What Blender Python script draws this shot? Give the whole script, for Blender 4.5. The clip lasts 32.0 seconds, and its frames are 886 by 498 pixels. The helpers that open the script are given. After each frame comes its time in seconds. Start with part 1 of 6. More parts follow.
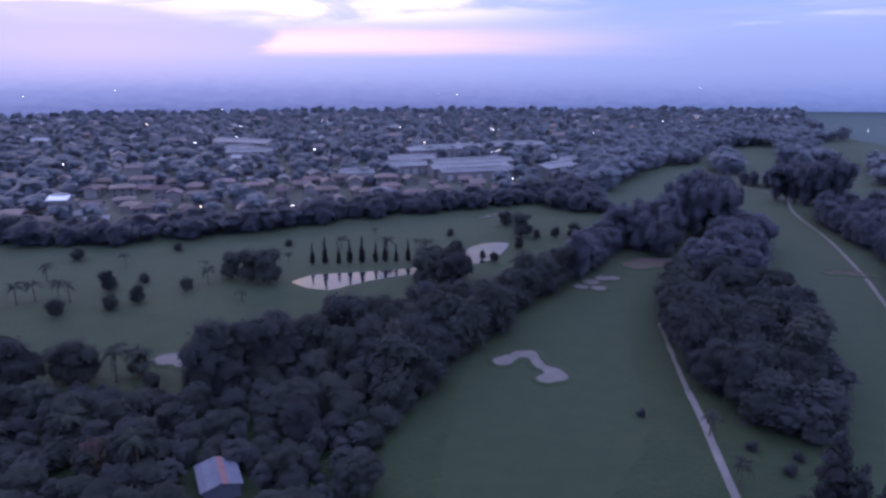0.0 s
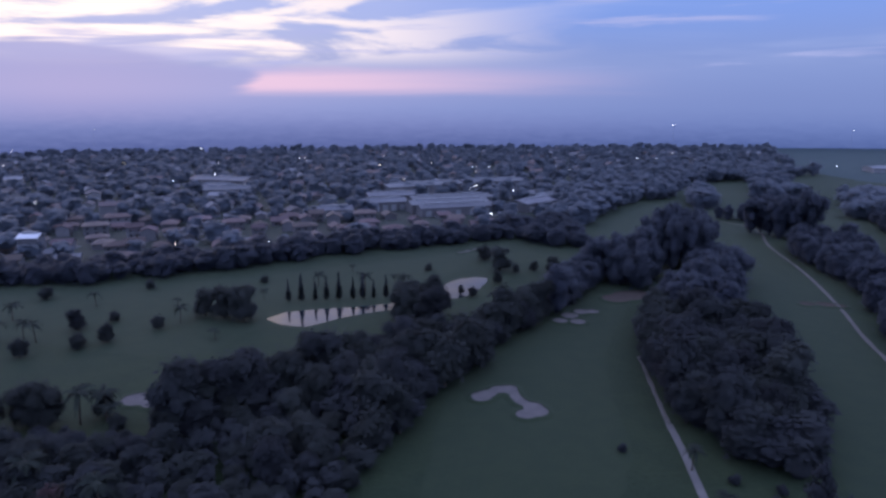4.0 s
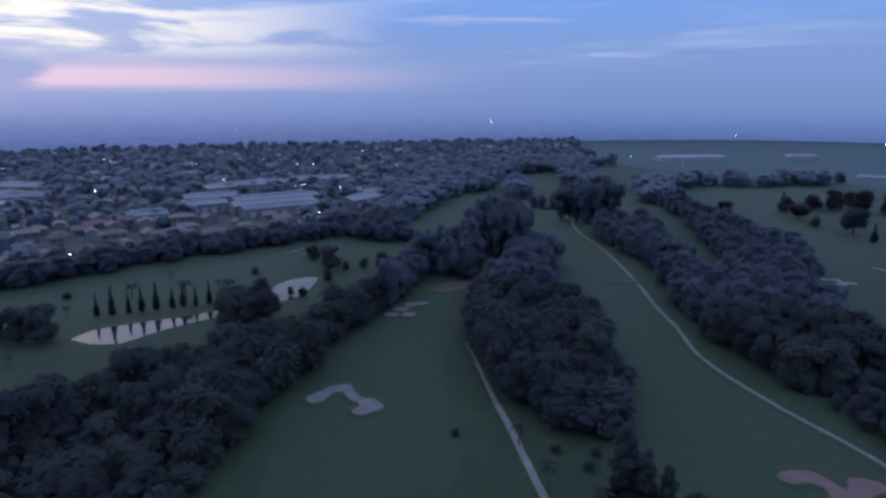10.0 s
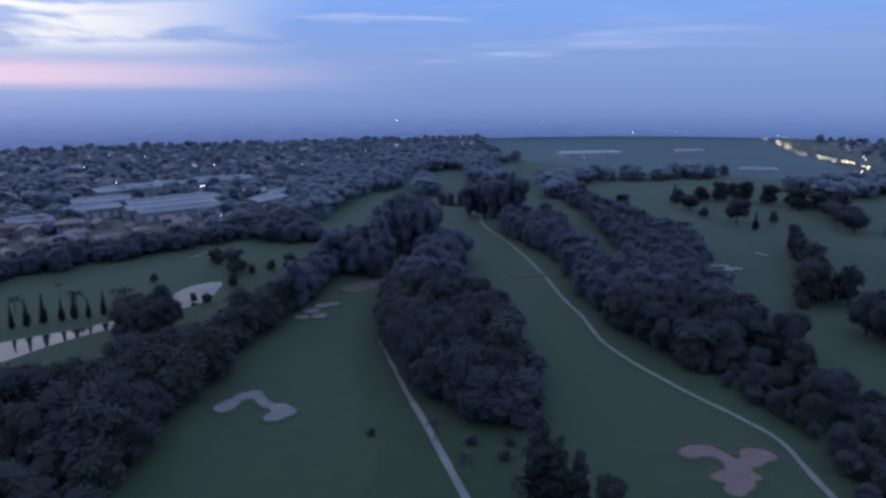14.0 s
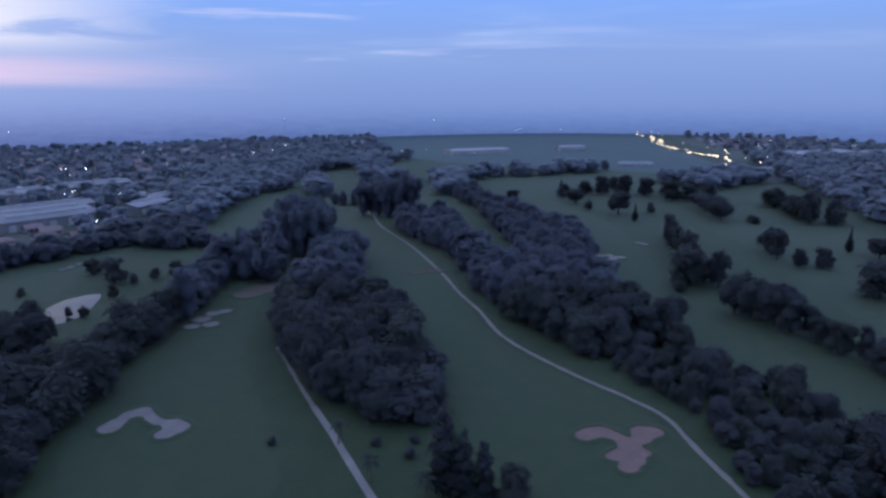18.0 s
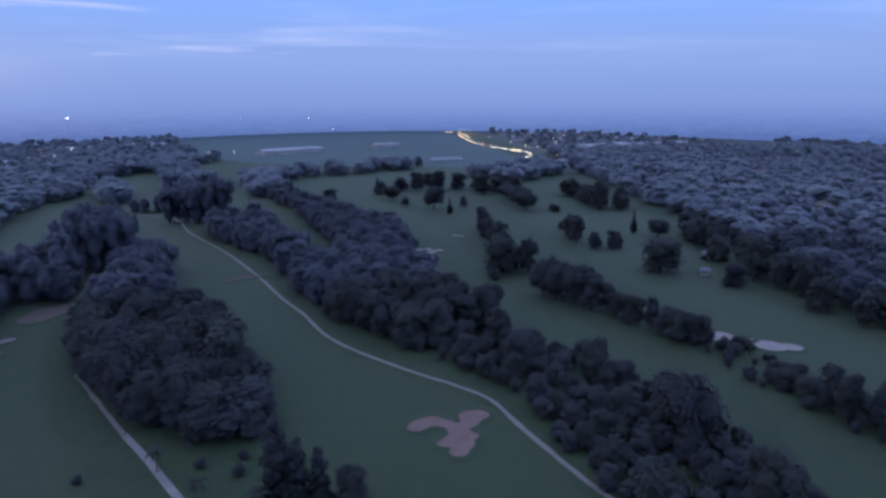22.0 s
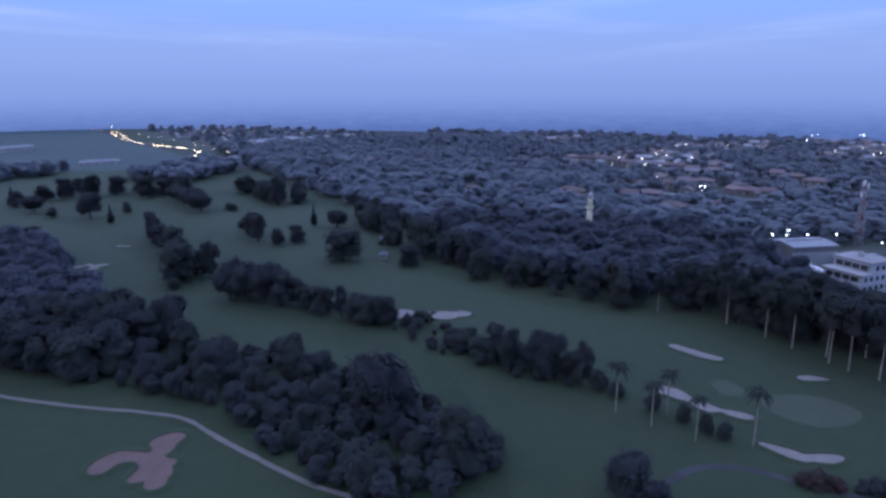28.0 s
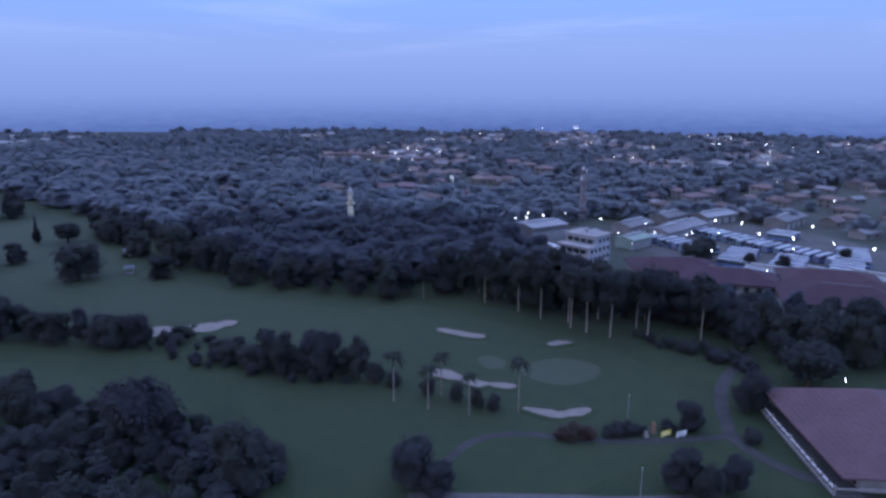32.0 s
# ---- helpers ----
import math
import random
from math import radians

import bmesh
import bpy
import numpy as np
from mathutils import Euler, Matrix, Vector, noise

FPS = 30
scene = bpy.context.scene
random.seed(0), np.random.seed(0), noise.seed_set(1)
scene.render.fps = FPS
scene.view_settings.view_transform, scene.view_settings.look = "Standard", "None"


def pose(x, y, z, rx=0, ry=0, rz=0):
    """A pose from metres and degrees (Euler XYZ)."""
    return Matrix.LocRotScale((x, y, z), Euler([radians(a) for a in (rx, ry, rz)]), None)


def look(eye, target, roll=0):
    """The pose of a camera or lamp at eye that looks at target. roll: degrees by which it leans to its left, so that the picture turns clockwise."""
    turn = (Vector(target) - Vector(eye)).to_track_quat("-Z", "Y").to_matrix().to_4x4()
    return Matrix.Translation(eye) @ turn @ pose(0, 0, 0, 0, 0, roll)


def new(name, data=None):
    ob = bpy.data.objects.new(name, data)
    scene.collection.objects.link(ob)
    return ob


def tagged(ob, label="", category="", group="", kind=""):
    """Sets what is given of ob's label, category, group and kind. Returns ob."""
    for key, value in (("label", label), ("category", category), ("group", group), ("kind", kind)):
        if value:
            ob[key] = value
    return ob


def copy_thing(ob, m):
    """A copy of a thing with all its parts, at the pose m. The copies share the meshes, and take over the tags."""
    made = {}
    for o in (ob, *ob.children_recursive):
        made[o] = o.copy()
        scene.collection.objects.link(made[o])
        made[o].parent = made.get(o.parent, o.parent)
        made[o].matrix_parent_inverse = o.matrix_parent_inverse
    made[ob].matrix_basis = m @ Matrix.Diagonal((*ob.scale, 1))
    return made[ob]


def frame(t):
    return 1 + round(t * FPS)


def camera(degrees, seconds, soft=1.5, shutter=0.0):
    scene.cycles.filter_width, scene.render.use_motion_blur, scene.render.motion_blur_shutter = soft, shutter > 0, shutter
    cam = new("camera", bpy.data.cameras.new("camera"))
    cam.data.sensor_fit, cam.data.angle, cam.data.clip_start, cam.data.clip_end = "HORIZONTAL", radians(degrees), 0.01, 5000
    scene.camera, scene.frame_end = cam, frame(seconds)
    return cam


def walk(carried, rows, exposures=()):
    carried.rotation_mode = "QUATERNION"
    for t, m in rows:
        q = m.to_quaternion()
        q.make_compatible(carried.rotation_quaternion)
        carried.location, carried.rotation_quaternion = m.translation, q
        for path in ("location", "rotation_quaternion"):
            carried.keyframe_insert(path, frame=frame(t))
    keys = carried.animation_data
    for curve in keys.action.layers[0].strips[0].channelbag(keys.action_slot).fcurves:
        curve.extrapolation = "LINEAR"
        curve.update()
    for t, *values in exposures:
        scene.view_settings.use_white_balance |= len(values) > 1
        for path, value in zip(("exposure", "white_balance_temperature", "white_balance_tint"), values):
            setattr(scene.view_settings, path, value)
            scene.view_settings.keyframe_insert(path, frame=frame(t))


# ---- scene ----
cam = camera(68.0, 32.0, soft=2.9)
# t, x, y, z, pitch, roll, yaw
PATH = [
    (0.0, 0.00, 0.00, 70.00, -15.48, -0.18, -2.13), (0.5, 0.19, 0.07, 69.87, -14.46, -0.18, -2.12),
    (1.0, 0.34, 0.14, 69.74, -13.64, -0.14, -2.20), (1.5, 0.44, 0.24, 69.58, -13.52, -0.14, -2.22),
    (2.0, 0.54, 0.38, 69.41, -13.27, -0.10, -2.26), (2.5, 0.64, 0.56, 69.25, -12.82, -0.07, -2.29),
    (4.5, 1.24, 1.68, 68.65, -12.21, -0.13, -4.99), (5.0, 1.42, 1.87, 68.54, -12.24, -0.14, -6.37),
    (5.5, 1.61, 2.01, 68.45, -12.27, -0.13, -7.96), (6.0, 1.79, 2.07, 68.39, -12.29, -0.12, -9.55),
    (6.5, 1.94, 2.06, 68.36, -12.31, -0.11, -10.93), (7.0, 2.04, 1.97, 68.39, -12.34, -0.10, -12.04),
    (7.5, 2.08, 1.81, 68.45, -12.37, -0.09, -12.94), (8.0, 2.07, 1.57, 68.56, -12.40, -0.09, -13.80),
    (8.5, 2.08, 1.27, 68.72, -12.44, -0.10, -14.81), (9.0, 2.12, 0.99, 68.89, -12.48, -0.12, -16.03),
    (9.5, 2.16, 0.80, 69.03, -12.51, -0.11, -17.41), (10.0, 2.19, 0.74, 69.08, -12.54, -0.08, -18.80),
    (10.5, 2.19, 0.76, 69.04, -12.55, -0.05, -20.09), (11.0, 2.20, 0.79, 68.97, -12.55, -0.04, -21.28),
    (11.5, 2.24, 0.82, 68.90, -12.56, -0.02, -22.44), (12.0, 2.28, 0.86, 68.85, -12.58, 0.01, -23.57),
    (12.5, 2.30, 0.91, 68.81, -12.61, 0.03, -24.59), (13.0, 2.28, 0.96, 68.79, -12.62, 0.03, -25.41),
    (13.5, 2.26, 0.99, 68.80, -12.64, 0.02, -26.12), (14.0, 2.26, 1.04, 68.80, -12.67, 0.01, -26.86),
    (14.5, 2.26, 1.09, 68.80, -12.69, -0.02, -27.66), (16.5, 2.17, 1.33, 68.78, -12.78, 0.07, -31.98),
    (17.0, 2.13, 1.39, 68.81, -12.79, 0.08, -33.39), (17.5, 2.06, 1.46, 68.84, -12.80, 0.09, -34.81),
    (18.0, 1.95, 1.52, 68.86, -12.81, 0.09, -36.25), (18.5, 1.84, 1.56, 68.88, -12.82, 0.06, -37.83),
    (19.0, 1.75, 1.59, 68.92, -12.85, 0.05, -39.63), (19.5, 1.69, 1.64, 68.97, -12.88, 0.05, -41.46),
    (20.0, 1.67, 1.72, 69.00, -12.90, 0.04, -43.35), (20.5, 1.70, 1.80, 68.99, -12.93, 0.05, -45.45),
    (21.0, 1.78, 1.86, 68.95, -12.95, 0.08, -47.72), (21.5, 1.92, 1.90, 68.90, -12.96, 0.12, -50.01),
    (22.0, 2.10, 1.93, 68.83, -12.98, 0.15, -52.22), (22.5, 2.28, 1.97, 68.73, -12.99, 0.19, -54.34),
    (23.0, 2.46, 2.00, 68.60, -13.01, 0.22, -56.40), (23.5, 2.61, 2.03, 68.46, -13.02, 0.23, -58.53),
    (24.0, 2.70, 2.03, 68.36, -13.02, 0.20, -60.88), (24.5, 2.70, 2.05, 68.33, -13.04, 0.16, -63.37),
    (25.0, 2.65, 2.08, 68.36, -13.10, 0.12, -65.82), (25.5, 2.57, 2.14, 68.42, -13.16, 0.07, -68.20),
    (27.5, 2.51, 2.53, 68.94, -13.41, -0.01, -77.66), (28.0, 2.58, 2.59, 68.96, -13.46, -0.00, -80.05),
    (28.5, 2.69, 2.66, 68.97, -13.48, 0.03, -82.48), (29.0, 2.85, 2.74, 68.95, -13.51, 0.05, -84.99),
    (29.5, 3.06, 2.84, 68.90, -13.55, 0.07, -87.65), (30.0, 3.34, 2.92, 68.82, -13.57, 0.07, -90.40),
    (30.5, 3.71, 2.99, 68.69, -13.58, 0.04, -93.11), (31.0, 4.12, 3.06, 68.52, -13.60, -0.04, -95.77),
    (31.5, 4.52, 3.16, 68.33, -13.60, -0.13, -98.44), (32.0, 4.91, 3.29, 68.15, -13.60, -0.17, -101.04),
]

EXPOSURES = [(0.0, 0.9, 6550, 23), (1.0, 0.62, 6550, 22), (2.0, 0.4, 6520, 20), (6.0, 0.26, 6330, 12), (12.0, 0.33, 6170, 2), (20.0, 0.56, 6230, 6), (32.0, 0.68, 6100, 11)]
walk(cam, [(t, pose(x, y, z, 90 + p, r, w)) for t, x, y, z, p, r, w in PATH], EXPOSURES)

# ---- sky: blue dusk with an afterglow low in the west ----
GLOW = (-0.42, 0.91)          # compass direction of the afterglow


class Nodes:
    """Short hand for a node tree."""

    def __init__(self, tree):
        self.tree, self.n, self.l = tree, tree.nodes, tree.links

    def add(self, kind, **props):
        node = self.n.new(kind)
        for key, value in props.items():
            setattr(node, key, value)
        return node

    def plug(self, value, socket):
        if hasattr(value, "is_output"):
            self.l.new(value, socket)
        else:
            socket.default_value = value

    def math(self, op, a, b=0.0, clamp=False):
        node = self.add("ShaderNodeMath", operation=op, use_clamp=clamp)
        self.plug(a, node.inputs[0])
        self.plug(b, node.inputs[1])
        return node.outputs[0]

    def ramp(self, value, lo, hi):
        """0 below lo, 1 above hi, smooth between."""
        node = self.add("ShaderNodeMapRange", interpolation_type="SMOOTHSTEP")
        self.plug(value, node.inputs[0])
        node.inputs[1].default_value, node.inputs[2].default_value = lo, hi
        return node.outputs[0]

    def mix(self, factor, a, b, blend="MIX"):
        node = self.add("ShaderNodeMix", data_type="RGBA", blend_type=blend)
        for value, k in ((factor, 0), (a, 6), (b, 7)):
            if isinstance(value, tuple) and len(value) == 3:
                value = (*value, 1)
            self.plug(value, node.inputs[k])
        return node.outputs[2]

    def noise(self, vector, scale, detail=4.0, rough=0.55, distortion=0.0):
        node = self.add("ShaderNodeTexNoise")
        if vector is not None:
            self.l.new(vector, node.inputs["Vector"])
        node.inputs["Scale"].default_value, node.inputs["Detail"].default_value = scale, detail
        node.inputs["Roughness"].default_value, node.inputs["Distortion"].default_value = rough, distortion
        return node.outputs[0]

    def combine(self, x, y, z=0.0):
        node = self.add("ShaderNodeCombineXYZ")
        for value, k in ((x, 0), (y, 1), (z, 2)):
            self.plug(value, node.inputs[k])
        return node.outputs[0]


def sky_colour(k, direction):
    """Colour of the dusk sky for a unit direction."""
    sep = k.add("ShaderNodeSeparateXYZ")
    k.l.new(direction, sep.inputs[0])
    x, y, z = sep.outputs
    az = k.math("ARCTAN2", k.math("SUBTRACT", k.math("MULTIPLY", y, GLOW[0]), k.math("MULTIPLY", x, GLOW[1])),
                k.math("ADD", k.math("MULTIPLY", x, GLOW[0]), k.math("MULTIPLY", y, GLOW[1])))   # 0 at the glow, + to its left
    away = k.math("ABSOLUTE", az)
    warm = k.math("SUBTRACT", 1.0, k.ramp(away, 0.15, 1.0))

    def times(*values):
        total = values[0]
        for value in values[1:]:
            total = k.math("MULTIPLY", total, value)
        return total

    def less(value):
        return k.math("SUBTRACT", 1.0, value)

    # clear dusk blue over a paler belt of haze that darkens at the horizon
    blue = k.mix(k.ramp(z, -0.01, 0.06), (0.162, 0.228, 0.468), (0.190, 0.268, 0.528))
    blue = k.mix(k.ramp(z, 0.05, 0.15), blue, (0.176, 0.296, 0.665))
    blue = k.mix(k.ramp(z, 0.15, 0.45), blue, (0.47, 0.59, 1.09))
    # lilac haze low down on the warm side
    low = less(k.ramp(z, 0.03, 0.11))
    col = k.mix(times(warm, low, 0.75), blue, k.mix(k.ramp(z, -0.01, 0.03), (0.246, 0.300, 0.550), (0.325, 0.362, 0.605)))
    # cream glow higher up, broken by blue patches of cloud and thin bars
    drift = k.math("ADD", az, k.math("MULTIPLY", z, 1.6))
    patch = k.noise(k.combine(k.math("MULTIPLY", drift, 3.1), k.math("MULTIPLY", z, 17.0), 4.7), 1.5, 6.0, 0.58, 0.5)
    vec = k.combine(k.math("MULTIPLY", drift, 2.4), k.math("MULTIPLY", z, 40.0), 1.3)
    streak = k.noise(vec, 1.15, 5.0, 0.55, 0.5)
    glow = less(k.ramp(away, 0.40, 0.76))
    high = times(k.ramp(z, 0.045, 0.085), less(k.ramp(z, 0.25, 0.6)))
    cream = times(glow, high, less(k.math("MULTIPLY", k.ramp(patch, 0.45, 0.60), 0.75)))
    col = k.mix(cream, col, k.mix(k.ramp(away, 0.05, 0.7), (0.98, 0.87, 0.79), (0.58, 0.56, 0.69)))
    # one long rose streak, ragged at its near end
    ragged = k.math("SUBTRACT", streak, 0.5)
    zw = k.math("ADD", z, k.math("MULTIPLY", ragged, 0.02))
    aw = k.math("ADD", az, k.math("MULTIPLY", ragged, 0.16))
    band = times(k.ramp(zw, 0.010, 0.030), less(k.ramp(zw, 0.040, 0.062)))
    reach = times(less(k.ramp(aw, -0.23, -0.19)), k.ramp(aw, -0.85, -0.25))
    col = k.mix(times(band, reach, 0.7), col, (0.82, 0.56, 0.66))
    # thin blue-grey bars across the glow
    bars = times(k.ramp(streak, 0.53, 0.64), k.ramp(z, 0.04, 0.06), less(k.ramp(away, 0.9, 1.5)))
    col = k.mix(k.math("MULTIPLY", bars, 0.7), col, (0.36, 0.40, 0.66))
    # a bank of cloud that hides the glow on its near side
    top = k.math("ADD", k.math("SUBTRACT", 0.088, k.math("MULTIPLY", k.math("ABSOLUTE", k.math("SUBTRACT", az, 0.05)), 0.14)), k.math("MULTIPLY", ragged, 0.035))
    bank = times(k.ramp(k.math("SUBTRACT", top, z), 0.0, 0.012), k.ramp(aw, -0.23, -0.19), k.ramp(z, 0.0, 0.04))
    col = k.mix(k.math("MULTIPLY", bank, 0.8), col, (0.295, 0.325, 0.57))
    # faint veils over the whole sky
    veil = k.noise(k.combine(k.math("MULTIPLY", az, 1.6), k.math("MULTIPLY", z, 15.0)), 1.3, 4.0, 0.6, 0.5)
    col = k.mix(times(k.ramp(veil, 0.45, 0.75), k.ramp(z, 0.03, 0.08), 0.3), col, (0.36, 0.44, 0.70))
    return col, z, az


world = bpy.data.worlds.new("dusk_sky")
scene.world = world
world.use_nodes = True
k = Nodes(world.node_tree)
coord = k.add("ShaderNodeTexCoord")
colour, _, _ = sky_colour(k, coord.outputs["Generated"])
nishita = k.add("ShaderNodeTexSky", sky_type="NISHITA", sun_disc=False, sun_elevation=radians(1.0), sun_rotation=radians(-25.0))
air = k.mix(1.0, nishita.outputs[0], (0.003, 0.003, 0.003), "MULTIPLY")
k.l.new(k.mix(1.0, colour, air, "ADD"), k.n["Background"].inputs[0])
k.n["Background"].inputs[1].default_value = 1.0

# the sun has set: only a wide, weak warmth is left of it
sun = new("sun", bpy.data.lights.new("sun", "SUN"))
sun.data.energy, sun.data.angle, sun.data.color = 0.12, radians(40), (1.0, 0.82, 0.75)
sun.matrix_world = look((0, 0, 0), (0.42, -0.91, -0.35))


# ---- materials ----
def surface(name, colours, rough=0.8, scale=1.0, bump=0.3, metal=0.0, spec=0.3, tint=0.0, sheen=0.0, wear=None, thin=0.0):
    """A surface in two or three base colours mixed by coarse and fine noise, with fine relief. scale: size of its grain in 1/m.
    tint: how far objects differ from one another. wear: a stain colour."""
    m = bpy.data.materials.new(name)
    m.use_nodes = True
    q = Nodes(m.node_tree)
    shader = q.n["Principled BSDF"]
    where = q.add("ShaderNodeNewGeometry").outputs["Position"]
    coarse, fine = q.noise(where, scale * 0.12, 3.0), q.noise(where, scale, 6.0, 0.65)
    col = q.mix(q.ramp(coarse, 0.35, 0.65), colours[0], colours[1])
    col = q.mix(q.math("MULTIPLY", q.ramp(fine, 0.4, 0.75), 0.6), col, colours[-1])
    if wear:
        col = q.mix(q.math("MULTIPLY", q.ramp(q.noise(where, scale * 0.35, 5.0, 0.7, 0.8), 0.55, 0.72), 0.6), col, wear)
    if tint:
        chance = q.add("ShaderNodeObjectInfo").outputs["Random"]
        hue = q.add("ShaderNodeHueSaturation")
        q.plug(q.math("ADD", 0.5 - 0.06 * tint, q.math("MULTIPLY", chance, 0.12 * tint)), hue.inputs["Hue"])
        q.plug(q.math("ADD", 1.0 - 0.35 * tint, q.math("MULTIPLY", q.math("FRACT", q.math("MULTIPLY", chance, 7.3)), 0.7 * tint)), hue.inputs["Value"])
        q.plug(col, hue.inputs["Color"])
        col = hue.outputs[0]
    q.plug(col, shader.inputs["Base Color"])
    q.plug(q.math("ADD", rough - 0.1, q.math("MULTIPLY", fine, 0.2)), shader.inputs["Roughness"])
    shader.inputs["Metallic"].default_value = metal
    shader.inputs["Specular IOR Level"].default_value = spec
    shader.inputs["Sheen Weight"].default_value = sheen
    if bump:
        node = q.add("ShaderNodeBump")
        node.inputs["Strength"].default_value, node.inputs["Distance"].default_value = bump, 0.3 / scale
        q.l.new(fine, node.inputs["Height"])
        q.l.new(node.outputs[0], shader.inputs["Normal"])
    if thin:
        # leaves let part of the light pass
        leaf, both = q.add("ShaderNodeBsdfTranslucent"), q.add("ShaderNodeMixShader")
        q.plug(col, leaf.inputs[0])
        both.inputs[0].default_value = thin
        q.l.new(shader.outputs[0], both.inputs[1])
        q.l.new(leaf.outputs[0], both.inputs[2])
        q.l.new(both.outputs[0], q.n["Material Output"].inputs[0])
    return m


def lamp_material(name, colour, strength):
    m = bpy.data.materials.new(name)
    m.use_nodes = True
    shader = m.node_tree.nodes["Principled BSDF"]
    shader.inputs["Base Color"].default_value = (0.8, 0.8, 0.8, 1)
    shader.inputs["Emission Color"].default_value = (*colour, 1)
    shader.inputs["Emission Strength"].default_value = strength
    m.cycles.emission_sampling = "NONE"
    return m


ROUGH = surface("rough_grass", [(0.020, 0.036, 0.014), (0.026, 0.042, 0.016), (0.015, 0.029, 0.011)], 0.85, 0.9, 0.4, spec=0.2, sheen=0.05)
FAIRWAY = surface("fairway_turf", [(0.025, 0.041, 0.018), (0.030, 0.046, 0.020), (0.020, 0.036, 0.015)], 0.85, 1.6, 0.25, spec=0.2, sheen=0.05)
GREEN = surface("green_turf", [(0.052, 0.066, 0.042), (0.059, 0.071, 0.046), (0.046, 0.060, 0.037)], 0.85, 3.0, 0.15, spec=0.15, sheen=0.05)
# grass colour lightened and blued so that the plain looks hazy
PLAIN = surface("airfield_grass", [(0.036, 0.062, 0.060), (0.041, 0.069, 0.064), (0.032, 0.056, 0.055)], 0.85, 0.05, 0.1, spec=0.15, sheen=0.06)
EARTH = surface("town_earth", [(0.032, 0.044, 0.032), (0.044, 0.049, 0.040), (0.030, 0.042, 0.028)], 0.8, 0.15, 0.15, spec=0.2, sheen=0.05)
SAND = surface("pale_sand", [(0.20, 0.182, 0.17), (0.235, 0.212, 0.195), (0.17, 0.156, 0.145)], 0.95, 2.5, 0.5, spec=0.05, wear=(0.30, 0.26, 0.21))
GREY_SAND = surface("dull_grey_sand", [(0.150, 0.136, 0.128), (0.178, 0.160, 0.150), (0.125, 0.115, 0.108)], 0.95, 2.5, 0.5, spec=0.05, wear=(0.15, 0.125, 0.11))
RED_SAND = surface("red_sand", [(0.14, 0.100, 0.088), (0.165, 0.115, 0.10), (0.12, 0.088, 0.078)], 0.95, 2.5, 0.5, spec=0.05, wear=(0.23, 0.15, 0.13))
BARE_EARTH = surface("bare_dull_earth", [(0.086, 0.070, 0.060), (0.104, 0.082, 0.070), (0.066, 0.060, 0.048)], 0.95, 0.8, 0.5, spec=0.05, wear=(0.045, 0.058, 0.034))
TRACK = surface("worn_concrete_track", [(0.156, 0.148, 0.138), (0.190, 0.178, 0.165), (0.126, 0.116, 0.107)], 0.9, 1.8, 0.4, spec=0.2, wear=(0.17, 0.14, 0.11))
DUSTY_TRACK = surface("dusty_earth_track", [(0.146, 0.134, 0.121), (0.174, 0.159, 0.143), (0.116, 0.105, 0.094)], 0.9, 1.8, 0.4, spec=0.15, wear=(0.12, 0.095, 0.075))
ASPHALT = surface("asphalt", [(0.036, 0.037, 0.038), (0.050, 0.051, 0.051), (0.030, 0.030, 0.031)], 0.85, 1.5, 0.3, spec=0.3)
YARD = surface("parking_yard", [(0.075, 0.075, 0.077), (0.10, 0.098, 0.096), (0.062, 0.062, 0.063)], 0.85, 0.8, 0.3, spec=0.3, wear=(0.06, 0.06, 0.06))
BARK = surface("bark", [(0.08, 0.065, 0.05), (0.11, 0.09, 0.07), (0.05, 0.04, 0.03)], 0.95, 6.0, 0.8, spec=0.1)
PALE_BARK = surface("pale_bark", [(0.21, 0.19, 0.165), (0.27, 0.25, 0.215), (0.13, 0.115, 0.095)], 0.9, 5.0, 0.5, spec=0.15)
# both leaf colours are pulled towards blue-grey to stand in for haze
LEAF = surface("broad_leaves", [(0.051, 0.058, 0.056), (0.061, 0.068, 0.061), (0.044, 0.050, 0.052)], 0.8, 1.2, 0.0, spec=0.15, tint=0.5, thin=0.45)
DARK_LEAF = surface("dark_leaves", [(0.046, 0.051, 0.056), (0.053, 0.059, 0.059), (0.041, 0.045, 0.051)], 0.8, 1.2, 0.0, spec=0.15, tint=0.5, thin=0.45)
# bluer base colour and sheen paint in the haze over farther trees
HAZE_LEAF = surface("glossy_leaves", [(0.045, 0.054, 0.075), (0.052, 0.062, 0.080), (0.039, 0.049, 0.071)], 0.6, 0.6, 0.0, spec=0.3, sheen=0.035, thin=0.4)
PALM_LEAF = surface("palm_fronds", [(0.036, 0.046, 0.036), (0.044, 0.054, 0.040), (0.029, 0.038, 0.030)], 0.7, 2.0, 0.0, spec=0.3, tint=0.5, thin=0.4)
HEDGE_LEAF = surface("red_hedge_leaves", [(0.075, 0.040, 0.040), (0.055, 0.058, 0.040), (0.05, 0.035, 0.03)], 0.85, 2.0, 0.0, spec=0.2, tint=0.5, sheen=0.1, thin=0.4)
# haze is put into this foliage: strong blue base colour, strong sheen
HAZE_WOODS = surface("distant_foliage", [(0.055, 0.080, 0.116), (0.062, 0.088, 0.121), (0.048, 0.073, 0.108)], 0.55, 0.1, 0.0, spec=0.6, sheen=0.24, thin=0.4)


# ---- mesh helpers ----
def mesh(name, verts, faces, material, smooth=False):
    me = bpy.data.meshes.new(name)
    me.from_pydata([tuple(v) for v in verts], [], faces)
    me.materials.append(material)
    if smooth:
        me.polygons.foreach_set("use_smooth", [True] * len(me.polygons))
    me.update()
    return me


